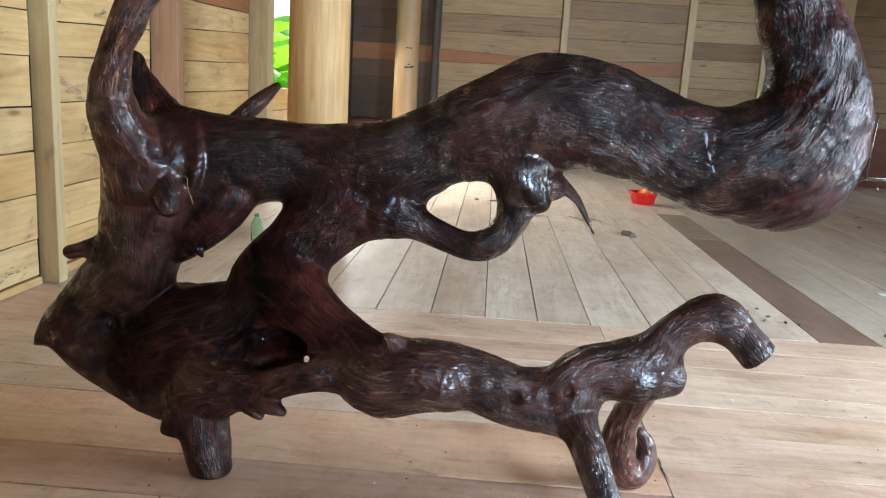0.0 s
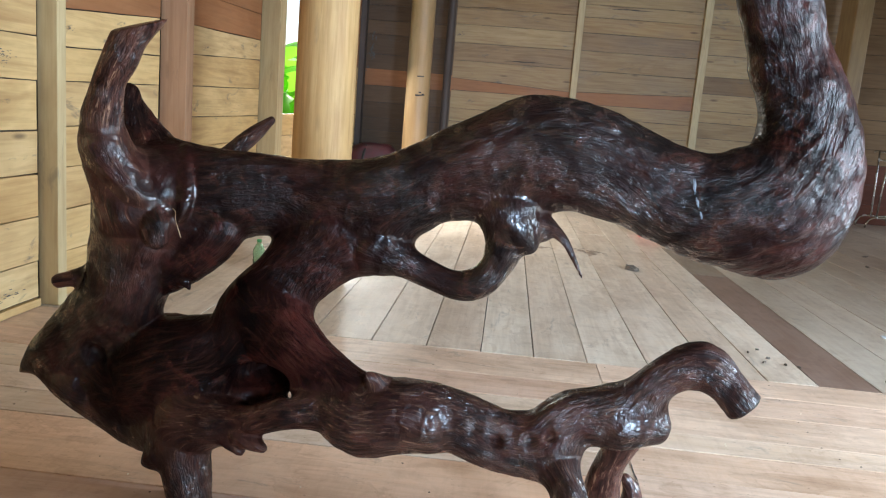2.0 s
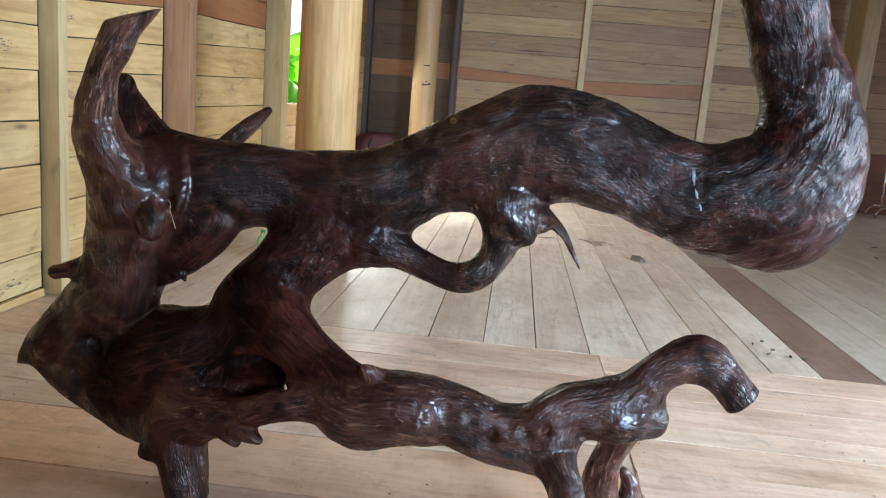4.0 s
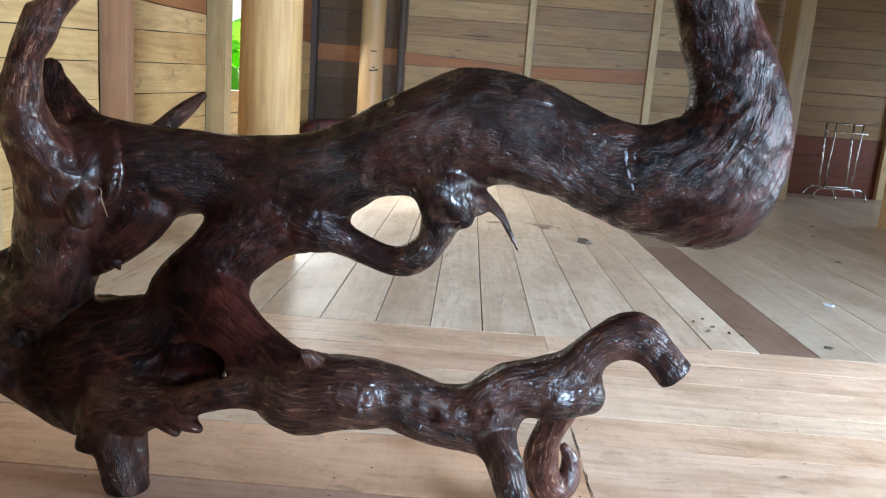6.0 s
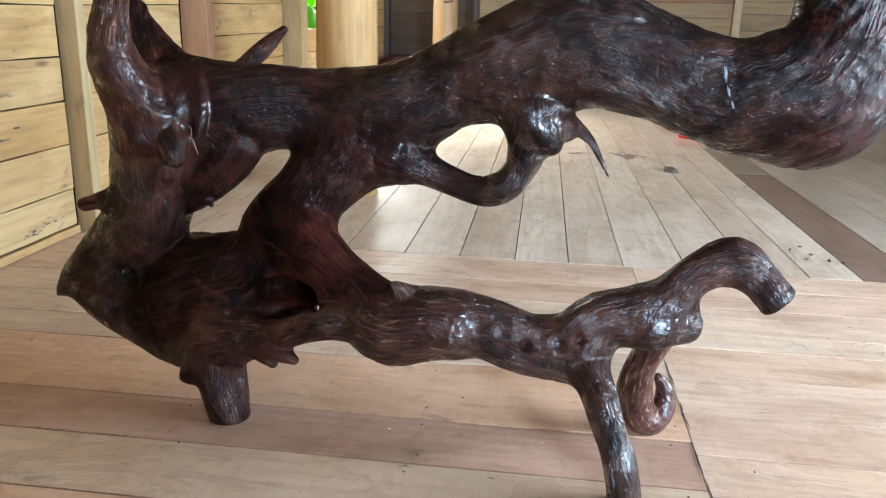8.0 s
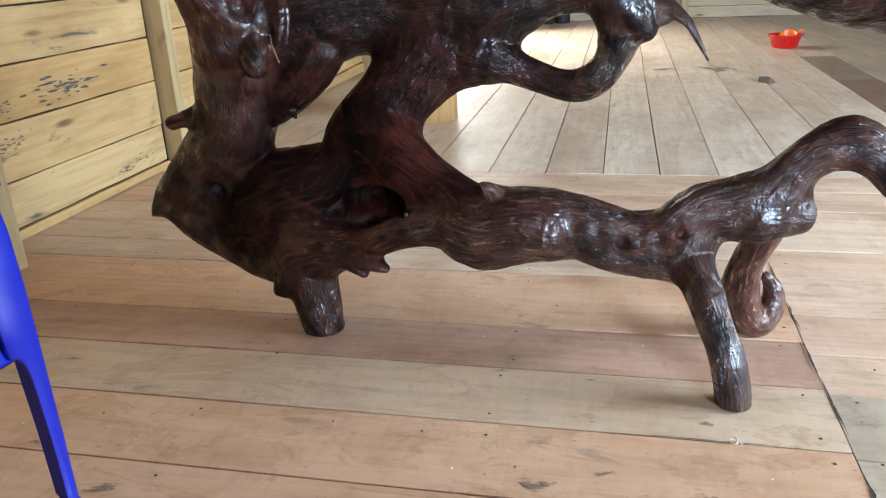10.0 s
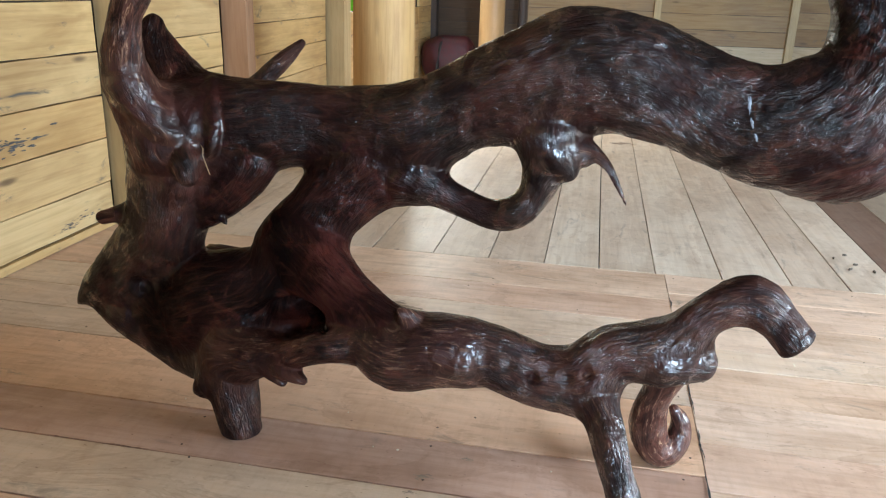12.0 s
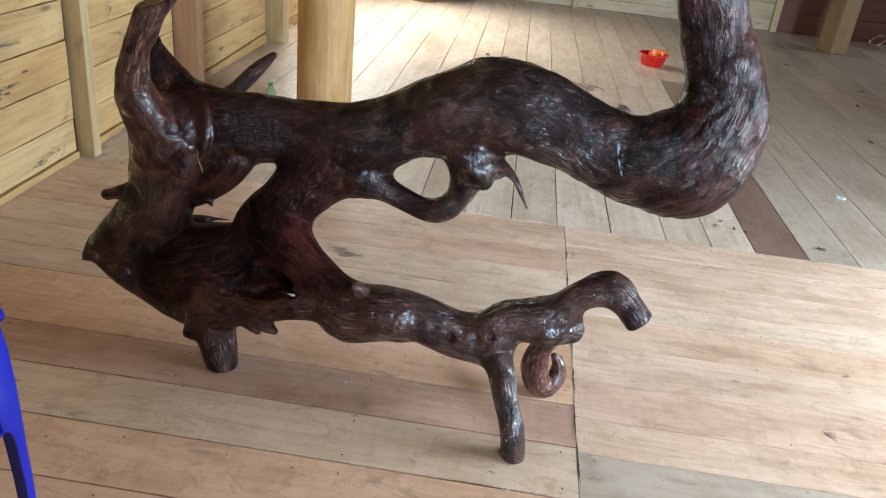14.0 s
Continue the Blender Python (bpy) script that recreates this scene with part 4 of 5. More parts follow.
def plastic_chair(m):
    """A moulded armchair that faces its local +x."""
    chair = holder("plastic_armchair", m, "glossy blue moulded plastic armchair on plank floor", "chair")
    # seat: a dished sheet with a rolled front lip
    nx, ny, verts, faces = 13, 11, [], []
    for side in (0, 1):
        for i in range(nx):
            u = i / (nx - 1)
            for j in range(ny):
                v = j / (ny - 1) * 2 - 1
                lip = max(0.0, (u - 0.78) / 0.22)
                z = 0.420 - 0.022 * (1 - v * v) * (1 - lip) - 0.012 * (1 - u) - 0.090 * lip**2
                verts.append((-0.2 + 0.468 * (u if u < 0.9 else 0.9 + (u - 0.9) * 0.35), (0.205 + 0.05 * u) * v, z - 0.006 * side))
    for i in range(nx - 1):
        for j in range(ny - 1):
            q = (i * ny + j, (i + 1) * ny + j, (i + 1) * ny + j + 1, i * ny + j + 1)
            faces.append(q)
            faces.append(tuple(k + nx * ny for k in q[::-1]))
    rim = [i * ny for i in range(nx)] + [(nx - 1) * ny + j for j in range(1, ny)] + [i * ny + ny - 1 for i in range(nx - 2, -1, -1)] + [j for j in range(ny - 2, 0, -1)]
    for p, q in zip(rim, rim[1:] + rim[:1]):
        faces.append((q, p, p + nx * ny, q + nx * ny))
    put("seat", mesh_of("seat", verts, faces, BLUE, True), None, chair)
    for sy in (1, -1):
        # front leg runs up past the seat into the arm support
        # front leg and arm support: one moulded angle section, a front face and a side face
        angle_leg("front_leg", sy, chair)
        ribbon("back_leg", [((-0.27, sy * 0.24, 0.0), (0.024, 0, 0), (0, sy * 0.018, 0)), ((-0.24, sy * 0.23, 0.16), (0.027, 0, 0), (0, sy * 0.017, 0)),
                            ((-0.2, sy * 0.215, 0.34), (0.036, 0, 0), (0, sy * 0.014, 0)), ((-0.215, sy * 0.22, 0.5), (0.03, 0, 0), (0, sy * 0.012, 0))], BLUE, chair)
        ribbon("armrest", [((0.232, sy * 0.262, 0.584), (0, 0.028, 0), (0, 0, 0.010)), ((0.216, sy * 0.262, 0.594), (0, 0.036, 0), (0, 0, 0.014)),
                           ((0.08, sy * 0.262, 0.605), (0, 0.032, 0), (0, 0, 0.01)), ((-0.1, sy * 0.255, 0.605), (0, 0.028, 0), (0, 0, 0.01)),
                           ((-0.235, sy * 0.225, 0.61), (0, 0.022, 0), (0, 0, 0.01))], BLUE, chair)
    for k in range(5):
        y = (k - 2) * 0.078
        ribbon("back_slat", [((-0.195 - 0.012 * (1 - (k - 2)**2 / 4), y, 0.36), (0, 0.026, 0), (0.006, 0, 0)), ((-0.235, y * 1.05, 0.55), (0, 0.026, 0), (0.006, 0, 0)), ((-0.285, y * 1.1, 0.72), (0, 0.026, 0), (0.006, 0, 0))], BLUE, chair)
    ribbon("top_rail", [((-0.235, sgn * 0.225, 0.56), (0, 0.0, 0.03), (0.009, 0, 0)) if abs(sgn) > 1.2 else ((-0.295 + 0.03 * sgn * sgn, sgn * 0.215, 0.76 - 0.05 * sgn**4), (0, 0, 0.036), (0.009, 0, 0)) for sgn in (-1.0, -0.7, -0.35, 0, 0.35, 0.7, 1.0)], BLUE, chair)
    return chair


plastic_chair(pose(-0.925, 0.86, 0, 0, 0, -4))

# ---- bowl ----
bowl = holder("bowl", pose(1.53, 7.33, 0), "red plastic bowl holding an orange scoop, on floor", "bowl")
put("basin", lathe("basin", [(0.001, 0.004), (0.09, 0.0), (0.1, 0.008), (0.122, 0.09), (0.138, 0.098), (0.14, 0.106), (0.134, 0.11), (0.118, 0.104), (0.094, 0.016), (0.001, 0.012)], RED), None, bowl)
scoop = tagged(put("scoop", lathe("scoop", [(0.001, 0.0), (0.05, 0.0), (0.055, 0.006), (0.066, 0.07), (0.07, 0.074), (0.062, 0.07), (0.05, 0.008), (0.001, 0.006)], ORANGE, 24), pose(1.565, 7.35, 0.045, 28, -22, 10)), "small orange plastic cup lying in the bowl", "cup")
put("handle", tube("handle", [(0.06, 0, 0.055), (0.1, 0, 0.06), (0.125, 0, 0.062)], 0.009, ORANGE), None, scoop)

# ---- bottle ----
bottle = holder("bottle", pose(-1.205, 4.53, 0) @ Matrix.Diagonal((0.95, 0.95, 0.78, 1)), "clear green plastic bottle standing on floor", "bottle")
put("body", lathe("body", [(0.001, 0.006), (0.03, 0.001), (0.036, 0.008), (0.037, 0.06), (0.034, 0.075), (0.037, 0.09), (0.036, 0.125), (0.026, 0.155), (0.013, 0.18), (0.0125, 0.198), (0.0105, 0.198), (0.0105, 0.18), (0.024, 0.154), (0.034, 0.122), (0.035, 0.01), (0.001, 0.009)], GLASS), None, bottle)
put("cap", lathe("cap", [(0.001, 0.212), (0.013, 0.211), (0.015, 0.208), (0.015, 0.192), (0.0135, 0.190)], plain("green_cap", (0.10, 0.45, 0.16), 0.4), 20), None, bottle)

# ---- maroon bag ----
def cloth_bag(m):
    bag = holder("bag", m, "slumped maroon cloth bag with a dark strap", "bag")
    bm = bmesh.new()
    bmesh.ops.create_icosphere(bm, subdivisions=4, radius=1.0)
    for v in bm.verts:
        c = v.co
        fold = 0.10 * noise.noise(c * 1.7) + 0.045 * noise.noise(c * 4.5)
        q = Vector((math.copysign(abs(c.x) ** 0.7, c.x) * 0.33, math.copysign(abs(c.y) ** 0.8, c.y) * 0.2, math.copysign(abs(c.z) ** 0.75, c.z) * 0.265)) * (1 + fold)
        q.x += 0.16 * max(0.0, -c.z) * max(0.0, c.x)
        q.z = max(q.z + 0.262, 0.0)
        v.co = q
    for f in bm.faces:
        f.smooth = True
    part("sack", bm, MAROON, bag)
    put("strap", tube("strap", [(-0.14, -0.17, 0.05), (-0.13, -0.222, 0.2), (-0.11, -0.2, 0.38), (-0.08, -0.1, 0.5)], 0.018, BLACK), None, bag)
    return bag


cloth_bag(pose(-1.45, 9.62, 0, 0, 0, 8))

# ---- odds behind the pole ----
tagged(slab("packet", -0.82, -0.73, 9.92, 9.96, 0, 0.24, YELLOW, 0.01), "upright yellow packet behind the pale pole", "packet")
tagged(put("canister", lathe("canister", [(0.001, 0), (0.085, 0), (0.09, 0.01), (0.09, 0.3), (0.07, 0.34), (0.03, 0.36), (0.03, 0.39), (0.001, 0.39)], BLACK), pose(-0.5, 10.12, 0)), "black plastic canister standing by the dark pole", "canister")


# ---- metal rack ----
def metal_rack(m):
    rack = holder("drying_rack", m, "chromed tubular metal rack standing before rust-red boards", "rack")
    for x in (-0.27, -0.09, 0.07, 0.25):
        y = -0.1 if x in (-0.27, 0.07) else 0.1
        put("upright", tube("upright", [(x, y, 0.14), (x, y * 0.8, 0.5), (x, y * 0.5, 0.93)], 0.011, STEEL), None, rack)
    for y, z in ((-0.06, 0.82), (0.06, 0.92)):
        put("rail", tube("rail", [(-0.28, y, z - 0.01), (-0.26, y, z), (0.24, y, z), (0.26, y, z - 0.01)], 0.009, STEEL), None, rack)
    for y in (-0.12, 0.12):
        put("base_rail", tube("base_rail", [(-0.33, y, 0.012), (-0.325, y, 0.06), (-0.29, y, 0.115), (-0.23, y, 0.14), (0.23, y, 0.14), (0.29, y, 0.115), (0.325, y, 0.06), (0.33, y, 0.012)], 0.012, STEEL), None, rack)
    for x in (-0.1, 0.28):
        put("foot", tube("foot", [(x, -0.22, 0.012), (x, -0.2, 0.05), (x, -0.13, 0.125), (x, 0.1, 0.13)], 0.012, STEEL), None, rack)
    return rack


metal_rack(pose(4.83, 9.97, 0, 0, 0, 4))

# ---- litter on the floor ----
def flake(name, x, y, size, thick, material, label, category, seed, group="", squash=0.6):
    r = random.Random(seed)
    n = 11
    rim = [(size * (0.6 + 0.5 * r.random()) * math.cos(math.tau * k / n), size * squash * (0.6 + 0.5 * r.random()) * math.sin(math.tau * k / n)) for k in range(n)]
    verts = [(a, b, 0.0) for a, b in rim] + [(a * 0.9, b * 0.9, thick * (0.5 + r.random())) for a, b in rim] + [(0, 0, thick * 1.2)]
    faces = [(k, (k + 1) % n, n + (k + 1) % n, n + k) for k in range(n)] + [(n + k, n + (k + 1) % n, 2 * n) for k in range(n)]
    return tagged(put(name, mesh_of(name, verts, faces, material), pose(x, y, 0.0006, 0, 0, r.uniform(0, 360))), label, category, group)


flake("dry_leaf", 1.12, 5.60, 0.085, 0.018, BARK, "curled dark dry leaf lying on floor planks", "leaf", 3)
flake("paper_scrap", 2.245, 4.29, 0.046, 0.006, PAPER, "crumpled pale paper scrap on floor planks", "paper", 4, squash=0.5)
flake("leaf_scrap", 1.89, 3.48, 0.022, 0.008, BARK, "small dark leaf scrap on floor", "litter", 5, "litter on the floor")
for i, (x, y, q) in enumerate(((1.40, 3.60, 0.016), (1.44, 3.67, 0.014), (1.49, 3.59, 0.012), (1.37, 3.74, 0.012), (1.54, 3.57, 0.01), (1.43, 3.8, 0.012), (3.44, 7.33, 0.05), (3.2, 6.73, 0.04), (0.02, 6.88, 0.05), (0.17, 6.85, 0.05), (2.9, 5.6, 0.03), (3.0, 8.2, 0.04))):
    flake("leaf_scrap", x, y, q, 0.006, BARK, "small dark bark scrap on floor", "litter", 20 + i, "litter on the floor", 0.4)
rr = random.Random(8)
for i in range(70):
    x, y = rr.uniform(-1.5, 1.9), rr.uniform(1.1, 3.2)
    flake("wood_crumb", x, y, rr.uniform(0.0016, 0.0036), 0.002, SHAVING if i % 3 else BARK, "tiny wood crumb on floor", "litter", 100 + i, "wood crumbs on the floor", 0.7)
curl = [(0.427 + 0.014 * math.cos(a * 0.9) * (1 - a / 9), 1.491 + 0.011 * math.sin(a * 0.9), 0.003 + 0.0015 * a) for a in np.linspace(0, 7.5, 16).tolist()]
tagged(put("wood_shaving", tube("wood_shaving", curl, 0.0016, SHAVING, 6)), "thin curled pale wood shaving on floor", "shaving")


# ---- plants outside ----
def banana_leaf(length, width, droop, seed):
    r = random.Random(seed)
    verts, faces, n = [], [], 16
    for i in range(n + 1):
        u = i / n
        x, z = length * u * (1 - 0.25 * u * droop), length * (0.75 * u - droop * u * u * 0.8)
        w = width * (math.sin(math.pi * min(1, 0.06 + u * 0.94)) ** 0.5) * (1 + 0.12 * r.uniform(-1, 1))
        verts += [(x, -w, z - 0.18 * w), (x, -w * 0.5, z + 0.1 * w), (x, 0, z), (x, w * 0.5, z + 0.1 * w), (x, w, z - 0.18 * w)]
    for i in range(n):
        for k in range(4):
            faces.append((i * 5 + k, (i + 1) * 5 + k, (i + 1) * 5 + k + 1, i * 5 + k + 1))
    return mesh_of("leaf", verts, faces, LEAF, True)


def banana_plant(x, y, height, seed):
    r = random.Random(seed)
    plant = holder("banana_plant", pose(x, y, -0.7), "banana plant with broad bright green leaves outside the window", "plant", "banana plants outside")
    put("stem", tube("stem", [(0, 0, 0), (0.02, 0, height * 0.5), (0.0, 0.03, height)], [0.13, 0.1, 0.06], STALK, 14), None, plant)
    for k in range(9):
        put("leaf", banana_leaf(r.uniform(1.4, 2.1), r.uniform(0.24, 0.34), r.uniform(0.5, 1.2), seed * 50 + k), pose(0, 0, height * r.uniform(0.72, 1.0), 0, r.uniform(-10, 25), k * 40 + r.uniform(-15, 15)), plant)
    return plant


banana_plant(-3.3, 11.2, 2.2, 2)
banana_plant(-3.9, 9.2, 1.7, 3)
banana_plant(-4.4, 13.4, 2.4, 4)
banana_plant(-4.3, 11.8, 1.9, 7)
banana_plant(-3.7, 12.6, 1.5, 8)
banana_plant(-4.2, 15.0, 2.2, 11)
banana_plant(-4.6, 16.4, 1.8, 12)
banana_plant(-5.0, 17.8, 2.7, 13)


# ---- planks and boards ----
rng = random.Random(5)


def floor_plank(x0, x1, y0, y1, material=None, along="x"):
    g = 0.0032 if along == "y" else 0.0009 if x0 > 0.6 else 0.0030
    if along == "x":
        me = plank_mesh(x1 - x0 - g, y1 - y0 - g, 0.03, material or FLOOR_WOOD, rng)
        m = pose((x0 + x1) / 2, (y0 + y1) / 2, rng.uniform(-0.0014, 0.0), 0, 0, 0)
    else:
        me = plank_mesh(y1 - y0 - g, x1 - x0 - g, 0.03, material or FLOOR_WOOD, rng)
        m = pose((x0 + x1) / 2, (y0 + y1) / 2, rng.uniform(-0.0014, 0.0), 0, 0, 90)
    put("plank", me, m, floor)


seams = [Y0, -2.05, -1.82, -1.6, -1.36, -1.13, -0.9, -0.67, -0.45, -0.22, 0.0, 0.22, 0.43, 0.64, 0.85, 1.06, 1.28, 1.5, 1.72, 1.925, 2.26, 2.43, 2.615, 2.835, 3.05, 3.335]
for a, b in zip(seams[:-1], seams[1:]):
    floor_plank(X0, 0.63, a, b, PINK_WOOD if abs(a - 1.72) < 0.01 else OCHRE_WOOD if abs(a - 1.5) < 0.01 else TAN_WOOD if a < 1.4 or abs(a - 1.925) < 0.01 else None)
seams = [Y0, -2.0, -1.7, -1.4, -1.1, -0.8, -0.5, -0.2, 0.1, 0.4, 0.66, 0.93, 1.2, 1.48, 1.70, 1.87, 2.075, 2.31, 2.52, 2.66, 2.9, 3.125, 3.335]
for a, b in zip(seams[:-1], seams[1:]):
    floor_plank(0.63, XR, a, b, DULL_WOOD if 1.1 < a < 1.7 else None)
seams = [X0, -1.6, -1.36, -1.12, -0.865, -0.588, -0.322, -0.087, 0.147, 0.37, 0.594, 0.854, 1.118, 1.332, 1.54, 1.79]
for i, (a, b) in enumerate(zip(seams[:-1], seams[1:])):
    mid = 5.65 if i == len(seams) - 2 else 6.88 if 6 < i < 11 else 7.1 + rng.uniform(-0.9, 0.9)
    floor_plank(a, b, 3.335, mid, BROWN_WOOD if i == len(seams) - 2 else FAR_WOOD, "y")
    far = 6.75 if i == len(seams) - 2 else mid
    if far > mid:
        floor_plank(a, b, mid, far, GREY_WOOD, "y")
    floor_plank(a, b, far, Y1, FAR_WOOD, "y")
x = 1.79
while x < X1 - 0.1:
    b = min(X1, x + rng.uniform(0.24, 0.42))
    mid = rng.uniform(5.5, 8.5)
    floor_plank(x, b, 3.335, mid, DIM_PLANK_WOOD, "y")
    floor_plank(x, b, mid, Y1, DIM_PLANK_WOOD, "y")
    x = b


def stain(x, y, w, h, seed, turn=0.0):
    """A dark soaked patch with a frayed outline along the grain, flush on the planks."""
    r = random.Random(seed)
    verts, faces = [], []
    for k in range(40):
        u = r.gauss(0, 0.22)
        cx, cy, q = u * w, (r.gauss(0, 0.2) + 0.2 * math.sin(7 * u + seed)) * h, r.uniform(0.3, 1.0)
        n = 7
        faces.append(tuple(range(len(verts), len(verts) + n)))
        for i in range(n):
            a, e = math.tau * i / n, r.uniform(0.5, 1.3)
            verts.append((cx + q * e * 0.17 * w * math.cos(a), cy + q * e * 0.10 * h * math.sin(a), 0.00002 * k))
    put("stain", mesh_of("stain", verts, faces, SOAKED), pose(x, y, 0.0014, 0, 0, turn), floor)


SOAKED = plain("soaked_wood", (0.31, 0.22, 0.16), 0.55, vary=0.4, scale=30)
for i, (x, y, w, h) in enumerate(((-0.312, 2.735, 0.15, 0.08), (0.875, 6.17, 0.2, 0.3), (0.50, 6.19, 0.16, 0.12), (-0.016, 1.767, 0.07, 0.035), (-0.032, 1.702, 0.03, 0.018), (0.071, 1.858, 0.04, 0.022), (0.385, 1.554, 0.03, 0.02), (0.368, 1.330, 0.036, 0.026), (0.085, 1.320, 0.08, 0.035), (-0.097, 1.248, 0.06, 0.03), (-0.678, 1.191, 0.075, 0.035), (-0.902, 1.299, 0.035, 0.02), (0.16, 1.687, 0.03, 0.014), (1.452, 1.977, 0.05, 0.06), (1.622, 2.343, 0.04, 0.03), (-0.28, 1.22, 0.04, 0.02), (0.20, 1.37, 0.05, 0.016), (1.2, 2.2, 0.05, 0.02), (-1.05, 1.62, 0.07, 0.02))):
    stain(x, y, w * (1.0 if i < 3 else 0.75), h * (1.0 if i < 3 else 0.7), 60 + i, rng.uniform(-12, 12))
NAIL = plain("nail_head", (0.07, 0.05, 0.04), 0.7, metal=0.4, vary=0.4)
nail = lathe("nail", [(0.0001, 0.0008), (0.0026, 0.0006), (0.0032, 0.0)], NAIL, 8)
for yy in (1.1, 1.24, 1.32, 1.46, 1.54, 1.68, 1.76, 1.89, 1.99, 2.2, 2.3, 2.4, 2.47, 2.58, 2.66, 2.8, 2.88, 3.02, 3.1, 3.28):
    for xx in (-1.25, -0.62, -0.02, 0.59, 0.67, 1.3, 1.95):
        if rng.random() < (0.35 if xx < 0.6 else 0.6):
            continue
        put("nail", nail, pose(xx + rng.uniform(-0.02, 0.02), yy + rng.uniform(-0.01, 0.01), 0.0006), floor)


def wall_board(wall, p0, p1, z0, z1, material, tilt=0.0, y0=None, y1=None):
    """A board on a wall from plan point p0 to p1; z0 and z1 are its edges at p0, y0 and y1 those at p1 where it tapers."""
    a, b = Vector((*p0, 0)), Vector((*p1, 0))
    y0, y1 = z0 if y0 is None else y0, z1 if y1 is None else y1
    d = (b - a).normalized()
    length = (b - a).length
    me = plank_mesh(length, 1.0, 0.022, material, rng, 0.0035, 8)
    for v in me.vertices:
        u = v.co.x / length + 0.5
        low, high = z0 + (y0 - z0) * u, z1 + (y1 - z1) * u
        edge = math.copysign(0.5, v.co.y) - v.co.y
        v.co.y = (low if v.co.y < 0 else high) - edge - (z0 + z1) / 2 + 0.0015 * noise.noise((u * 5, z0 * 9, a.x + b.y))
    normal = d.cross(Vector((0, 0, 1)))
    rot = Matrix((d, Vector((0, 0, 1)), normal)).transposed().to_4x4()
    c = (a + b) / 2
    put("board", me, Matrix.Translation((c.x, c.y, (z0 + z1) / 2)) @ rot @ pose(0, 0, 0, tilt), wall)


def upright(wall, x0, x1, y0, y1, z1, material, z0=0.0):
    me = slab("stud", x0, x1, y0, y1, z0, z1, material, 0.004)
    me.parent = wall
    return me


# seams of the left wall, stud to stud: heights at the near and at the far end of each board
LEFT_SEAMS = [
    ((Y0, 2.12), [0.038, 0.2, 0.39, 0.58, 0.765, 0.97, 1.152]),
    ((2.12, 3.342), [0.038, 0.2, 0.395, 0.58, 0.765, 0.972, 1.152]),
    ((3.40, 4.50), [0.043, 0.206, (0.40, 0.412), (0.59, 0.607), (0.774, 0.791), (0.973, 0.996), (1.122, 1.158), (1.279, 1.362)]),
    ((4.60, 6.27), [(0.05, 0.08), (0.24, 0.245), (0.43, 0.468), (0.617, 0.647), (0.815, 0.826), (1.0, 1.034), (1.184, 1.256), (1.37, 1.404)]),
    ((6.40, WIN0), [0.022, 0.076, 0.28, 0.47, 0.65, SILL]),
    ((WIN0, WIN1), [0.022, 0.076, 0.28, 0.47, 0.65, SILL]),
    ((WIN1, Y1), [0.022, 0.076, 0.28, 0.47, 0.65, SILL]),
]
for (a, b), seams in LEFT_SEAMS:
    seams = [(q, q) if isinstance(q, float) else q for q in seams]
    while seams[-1][0] < H - 0.2:
        seams.append(tuple(q + 0.195 + 0.01 * rng.uniform(-1, 1) for q in seams[-1]))
    seams.append((H, H))
    low = (0.0, 0.0)
    for i, high in enumerate(seams):
        if not (a == WIN0 and SILL - 0.01 < low[0] < HEAD):
            x = X0 + (0.014 if i == 0 else 0)
            mat = RED_WOOD if low[0] > 1.27 and a > 3.0 else WALL_WOOD
            wall_board(wall_left, (x, b - rng.uniform(0, 0.012)), (x, a), low[1] + 0.0012, high[1] - 0.0012, mat, rng.uniform(-0.8, 0.8), low[0] + 0.0012, high[0] - 0.0012)
        low = high
BACK_SEAMS = [
    ((X0, -0.62), [0.14, 0.33, 0.50, 0.66, 0.82, 1.02, 1.23, 1.44, 1.625, 1.87, 2.046]),
    ((-0.62, 0.93), [0.12, 0.31, 0.50, 0.68, 0.86, 1.025, 1.254, (1.407, 1.337), 1.626, 1.85, 2.076, 2.28]),
    ((0.93, 2.47), [0.13, 0.30, 0.49, 0.67, 0.85, 1.04, (1.20, 1.22), (1.345, 1.40), 1.62, 1.863, 2.08, 2.27, 2.42]),
    ((2.47, 3.40), [0.15, 0.33, 0.52, 0.72, 0.90, 1.095, 1.24, 1.45, 1.66, 1.92, 2.12, 2.29]),
    ((3.40, X1), [0.25, 0.50, 0.738, 0.93, 1.117, 1.288, 1.474, 1.67, 1.845, 2.065, 2.30]),
]
for (a, b), seams in BACK_SEAMS:
    seams = [(q, q) if isinstance(q, float) else q for q in seams]
    while seams[-1][0] < H - 0.2:
        seams.append(tuple(q + rng.uniform(0.18, 0.2) for q in seams[-1]))
    seams.append((H, H))
    low = (0.0, 0.0)
    for high in seams:
        mat = RUST_WOOD if a > 2.9 and high[0] < 0.75 else DIM_WOOD if a > 3.3 else RED_WOOD if 1.15 < low[0] < 1.3 and a < 2.4 else SHADED_WOOD if a < -1 else PALE_BOARD_WOOD if high[0] < 0.55 else BACK_WOOD
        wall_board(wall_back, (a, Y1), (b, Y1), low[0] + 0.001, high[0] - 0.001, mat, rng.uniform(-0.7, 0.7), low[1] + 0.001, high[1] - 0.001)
        low = high
STUD_V = plank_wood("upright_stud_wood", [(0.60, 0.46, 0.25), (0.55, 0.42, 0.24)], (0.5, 0.7), 0.5, 0.4, 0.35, axis=2)
RED_STUD_V = plank_wood("upright_red_stud_wood", [(0.42, 0.23, 0.13), (0.42, 0.23, 0.13)], (0.5, 0.7), 0.3, 0.4, 0.35, axis=2)
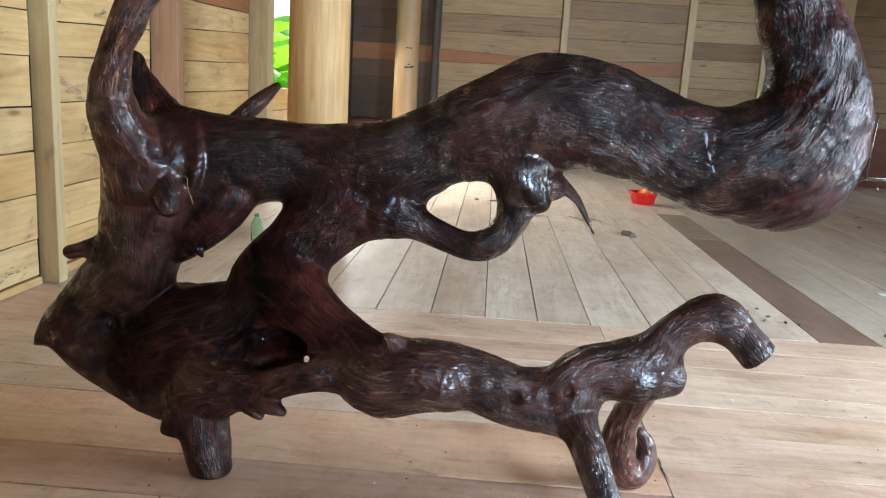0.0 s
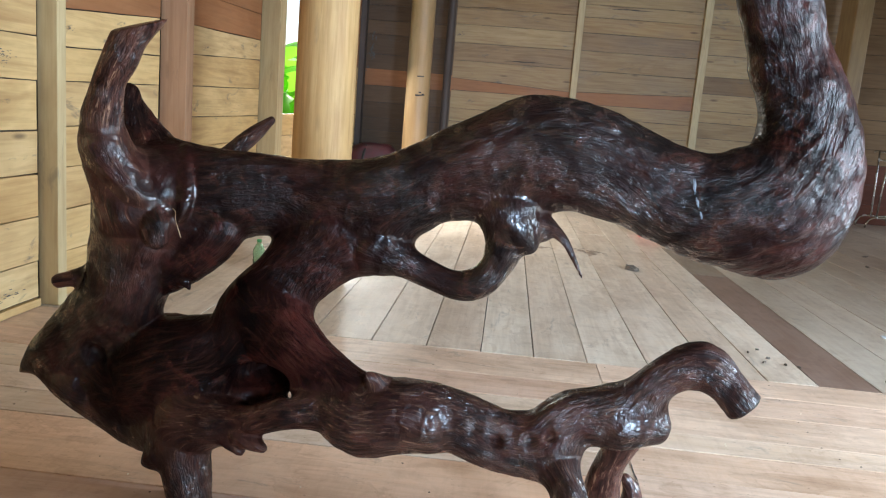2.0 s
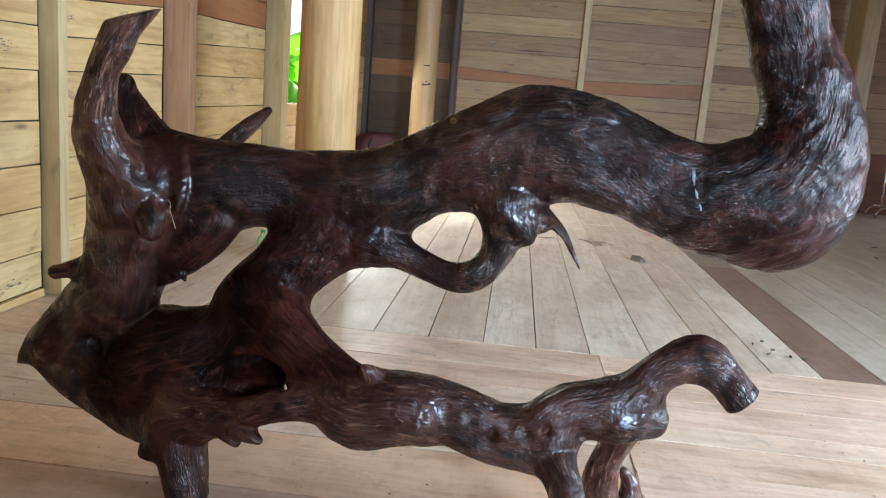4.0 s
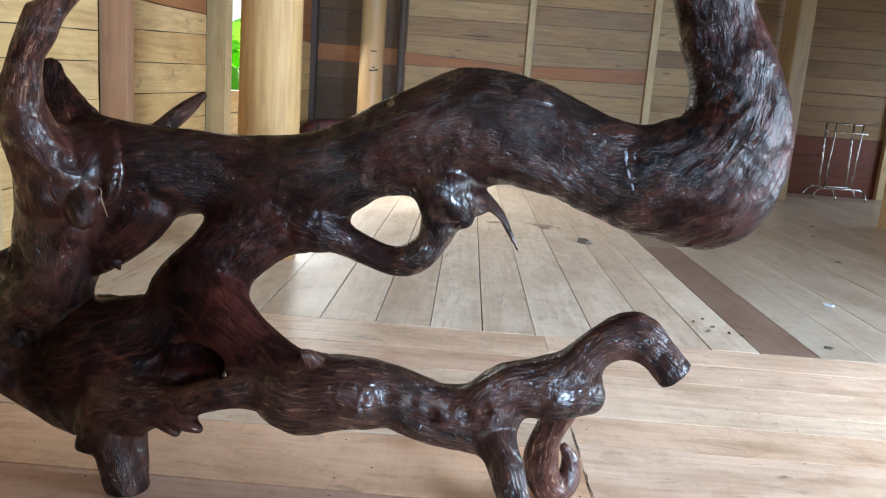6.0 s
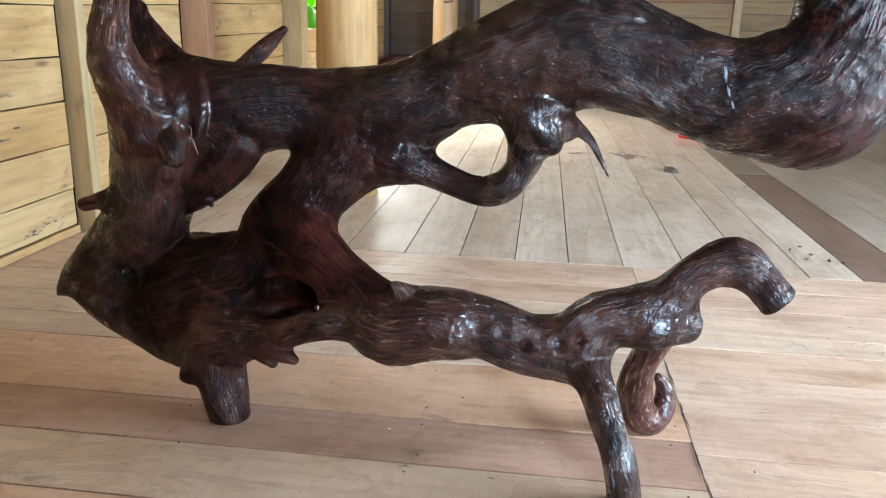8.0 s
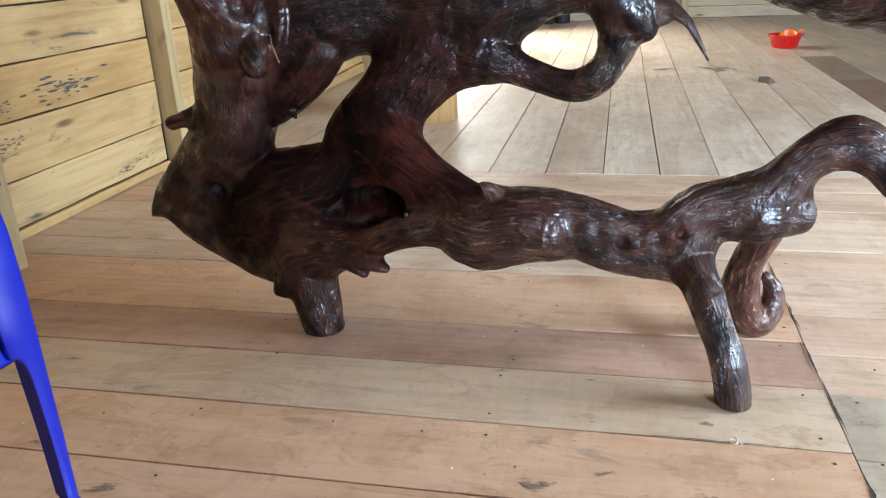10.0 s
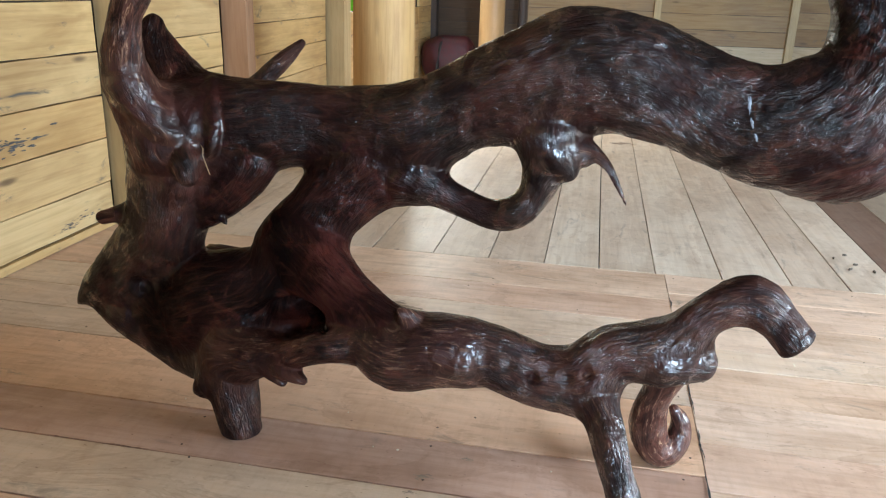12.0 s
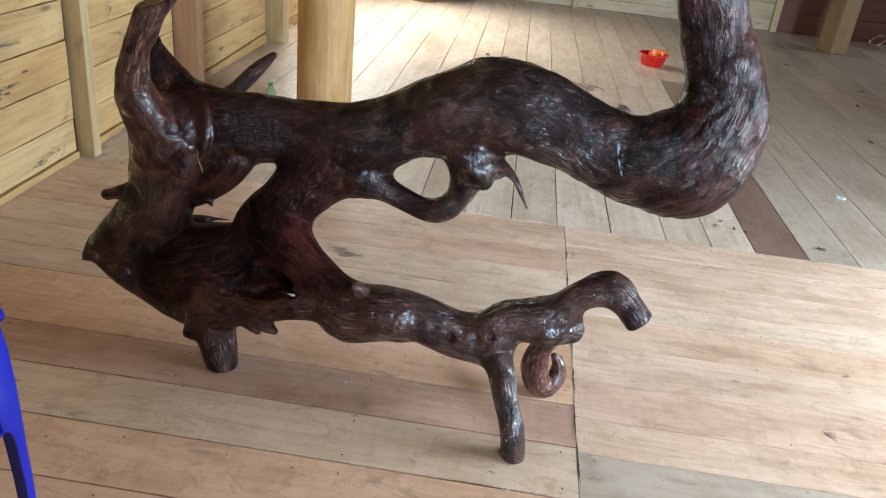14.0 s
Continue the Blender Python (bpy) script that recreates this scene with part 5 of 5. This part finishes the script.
upright(wall_left, X0 + 0.01, -1.60, 2.06, 2.15, H, STUD_V)
upright(wall_left, X0 + 0.01, -1.73, 3.36, 3.427, H, STUD_V)
upright(wall_left, X0 + 0.01, -1.667, 4.53, 4.63, H, RED_STUD_V)
upright(wall_left, X0 + 0.01, -1.67, 6.30, 6.47, H, STUD_V)
upright(wall_left, X0 - 0.03, -1.74, 10.18, 10.33, H, DARK_WOOD_V)
upright(wall_back, 0.885, 0.965, Y1 - 0.07, Y1, H, STUD_V)
upright(wall_back, 2.42, 2.51, Y1 - 0.07, Y1, H, STUD_V)
upright(wall_back, 3.36, 3.44, Y1 - 0.06, Y1, H, STUD_V)
upright(wall_back, 5.5, 5.6, Y1 - 0.08, Y1, H, STUD_V)


def mould(wall, m, w, h, seed):
    """A blue-black mould mark: a cluster of small uneven blots, flat on a board."""
    r = random.Random(seed)
    verts, faces = [], []
    for k in range(46):
        u = r.gauss(0, 0.3)
        cx, cy, q = u * w, r.gauss(0, 0.26) * h + 0.25 * u * h, r.uniform(0.25, 1.0)
        n = 7
        faces.append(tuple(range(len(verts), len(verts) + n)))
        for i in range(n):
            a, e = math.tau * i / n, r.uniform(0.5, 1.3)
            verts.append((cx + q * e * 0.075 * w * math.cos(a), cy + q * e * 0.05 * h * math.sin(a), 0.00005 * k))
    put("mould_mark", mesh_of("mould_mark", verts, faces, MOULD), m, wall)


MOULD = plain("blue_black_mould", (0.10, 0.095, 0.09), 0.8, vary=0.5, scale=60)
mould(wall_left, Matrix.Translation((-1.8035, 3.537, 1.206)) @ pose(0, 0, 0, 90, 0, 90), 0.14, 0.035, 3)
mould(wall_left, Matrix.Translation((-1.8035, 2.728, 0.462)) @ pose(0, 0, 0, 90, 0, 90), 0.36, 0.10, 4)
mould(wall_left, Matrix.Translation((-1.8035, 2.42, 0.325)) @ pose(0, 0, 0, 90, 0, 90), 0.16, 0.05, 6)
mould(wall_left, Matrix.Translation((-1.8035, 2.40, 0.44)) @ pose(0, 0, 0, 90, 0, 90), 0.14, 0.05, 7)
mould(wall_left, Matrix.Translation((-1.8035, 3.06, 0.085)) @ pose(0, 0, 0, 90, 0, 90), 0.22, 0.05, 9)
mould(wall_left, Matrix.Translation((-1.8035, 3.10, 1.05)) @ pose(0, 0, 0, 90, 0, 90), 0.15, 0.05, 10)
mould(wall_left, Matrix.Translation((-1.8035, 5.166, 1.255)) @ pose(0, 0, 0, 90, 0, 90), 0.1, 0.03, 5)
mould(wall_back, Matrix.Translation((-1.68, 10.342, 1.72)) @ pose(0, 0, 0, 90, 0, 0), 0.16, 0.4, 8)


def crack(parent, m, length, width, seed, material):
    """A thin wavering split or chipped edge in a board, tapering to both ends."""
    r = random.Random(seed)
    n, off = 14, r.uniform(0, 40)
    top, low = [], []
    for i in range(n + 1):
        u = i / n
        mid = 0.7 * width * noise.noise((off, u * 3.0, 0.0))
        half = width * 0.5 * math.sin(math.pi * min(0.98, max(0.02, u))) * r.uniform(0.4, 1.3)
        top.append((length * (u - 0.5), mid + half, 0.0))
        low.append((length * (u - 0.5), mid - half, 0.0))
    faces = [(i, n + 1 + i, n + 2 + i, i + 1) for i in range(n)]
    put("crack", mesh_of("crack", top + low, [f[::-1] for f in faces][::-1], material), m, parent)


SEAM_DIRT = plain("seam_dirt", (0.16, 0.095, 0.06), 0.9, vary=0.4, scale=50)
crack(wall_back, Matrix.Translation((0.277, 10.344, 1.663)) @ pose(0, 0, 0, 90, 0, 0), 0.558, 0.012, 20, INK)
crack(wall_back, Matrix.Translation((0.649, 10.344, 1.657)) @ pose(0, 0, 0, 90, 0, 0), 0.214, 0.006, 21, INK)
crack(wall_back, Matrix.Translation((4.042, 10.344, 2.167)) @ pose(0, 0, 0, 90, 0, 0), 0.394, 0.012, 22, INK)
crack(wall_back, Matrix.Translation((-0.173, 10.344, 2.292)) @ pose(0, 0, 0, 90, 0, 0), 0.576, 0.01, 23, INK)
crack(wall_back, Matrix.Translation((1.513, 10.344, 2.388)) @ pose(0, 0, 0, 90, 0, 0), 0.554, 0.012, 24, INK)
mould(wall_back, Matrix.Translation((-0.561, 10.342, 1.943)) @ pose(0, 0, 0, 90, 0, 0), 0.12, 0.05, 35)
mould(wall_back, Matrix.Translation((-0.225, 10.342, 1.711)) @ pose(0, 0, 0, 90, 0, 0), 0.12, 0.05, 36)
mould(wall_back, Matrix.Translation((1.191, 10.342, 1.596)) @ pose(0, 0, 0, 90, 0, 0), 0.12, 0.05, 37)
mould(wall_back, Matrix.Translation((1.534, 10.342, 1.671)) @ pose(0, 0, 0, 90, 0, 0), 0.12, 0.05, 38)
mould(wall_back, Matrix.Translation((2.413, 10.342, 2.339)) @ pose(0, 0, 0, 90, 0, 0), 0.12, 0.05, 39)
for k in range(9):
    crack(floor, pose(0.63 + rng.uniform(-0.004, 0.004), 1.15 + 0.235 * k + rng.uniform(-0.05, 0.05), 0.0012, 0, 0, 90), rng.uniform(0.10, 0.24), rng.uniform(0.004, 0.007), 200 + k, INK)
for k, yy in enumerate((1.28, 1.28, 1.5, 1.5, 1.72, 1.72, 1.925, 2.26, 2.43, 2.615, 1.06, 1.06)):
    crack(floor, pose(rng.uniform(-1.3, 0.5), yy + rng.uniform(-0.003, 0.003), 0.0012), rng.uniform(0.10, 0.4), rng.uniform(0.002, 0.004), 230 + k, SEAM_DIRT)
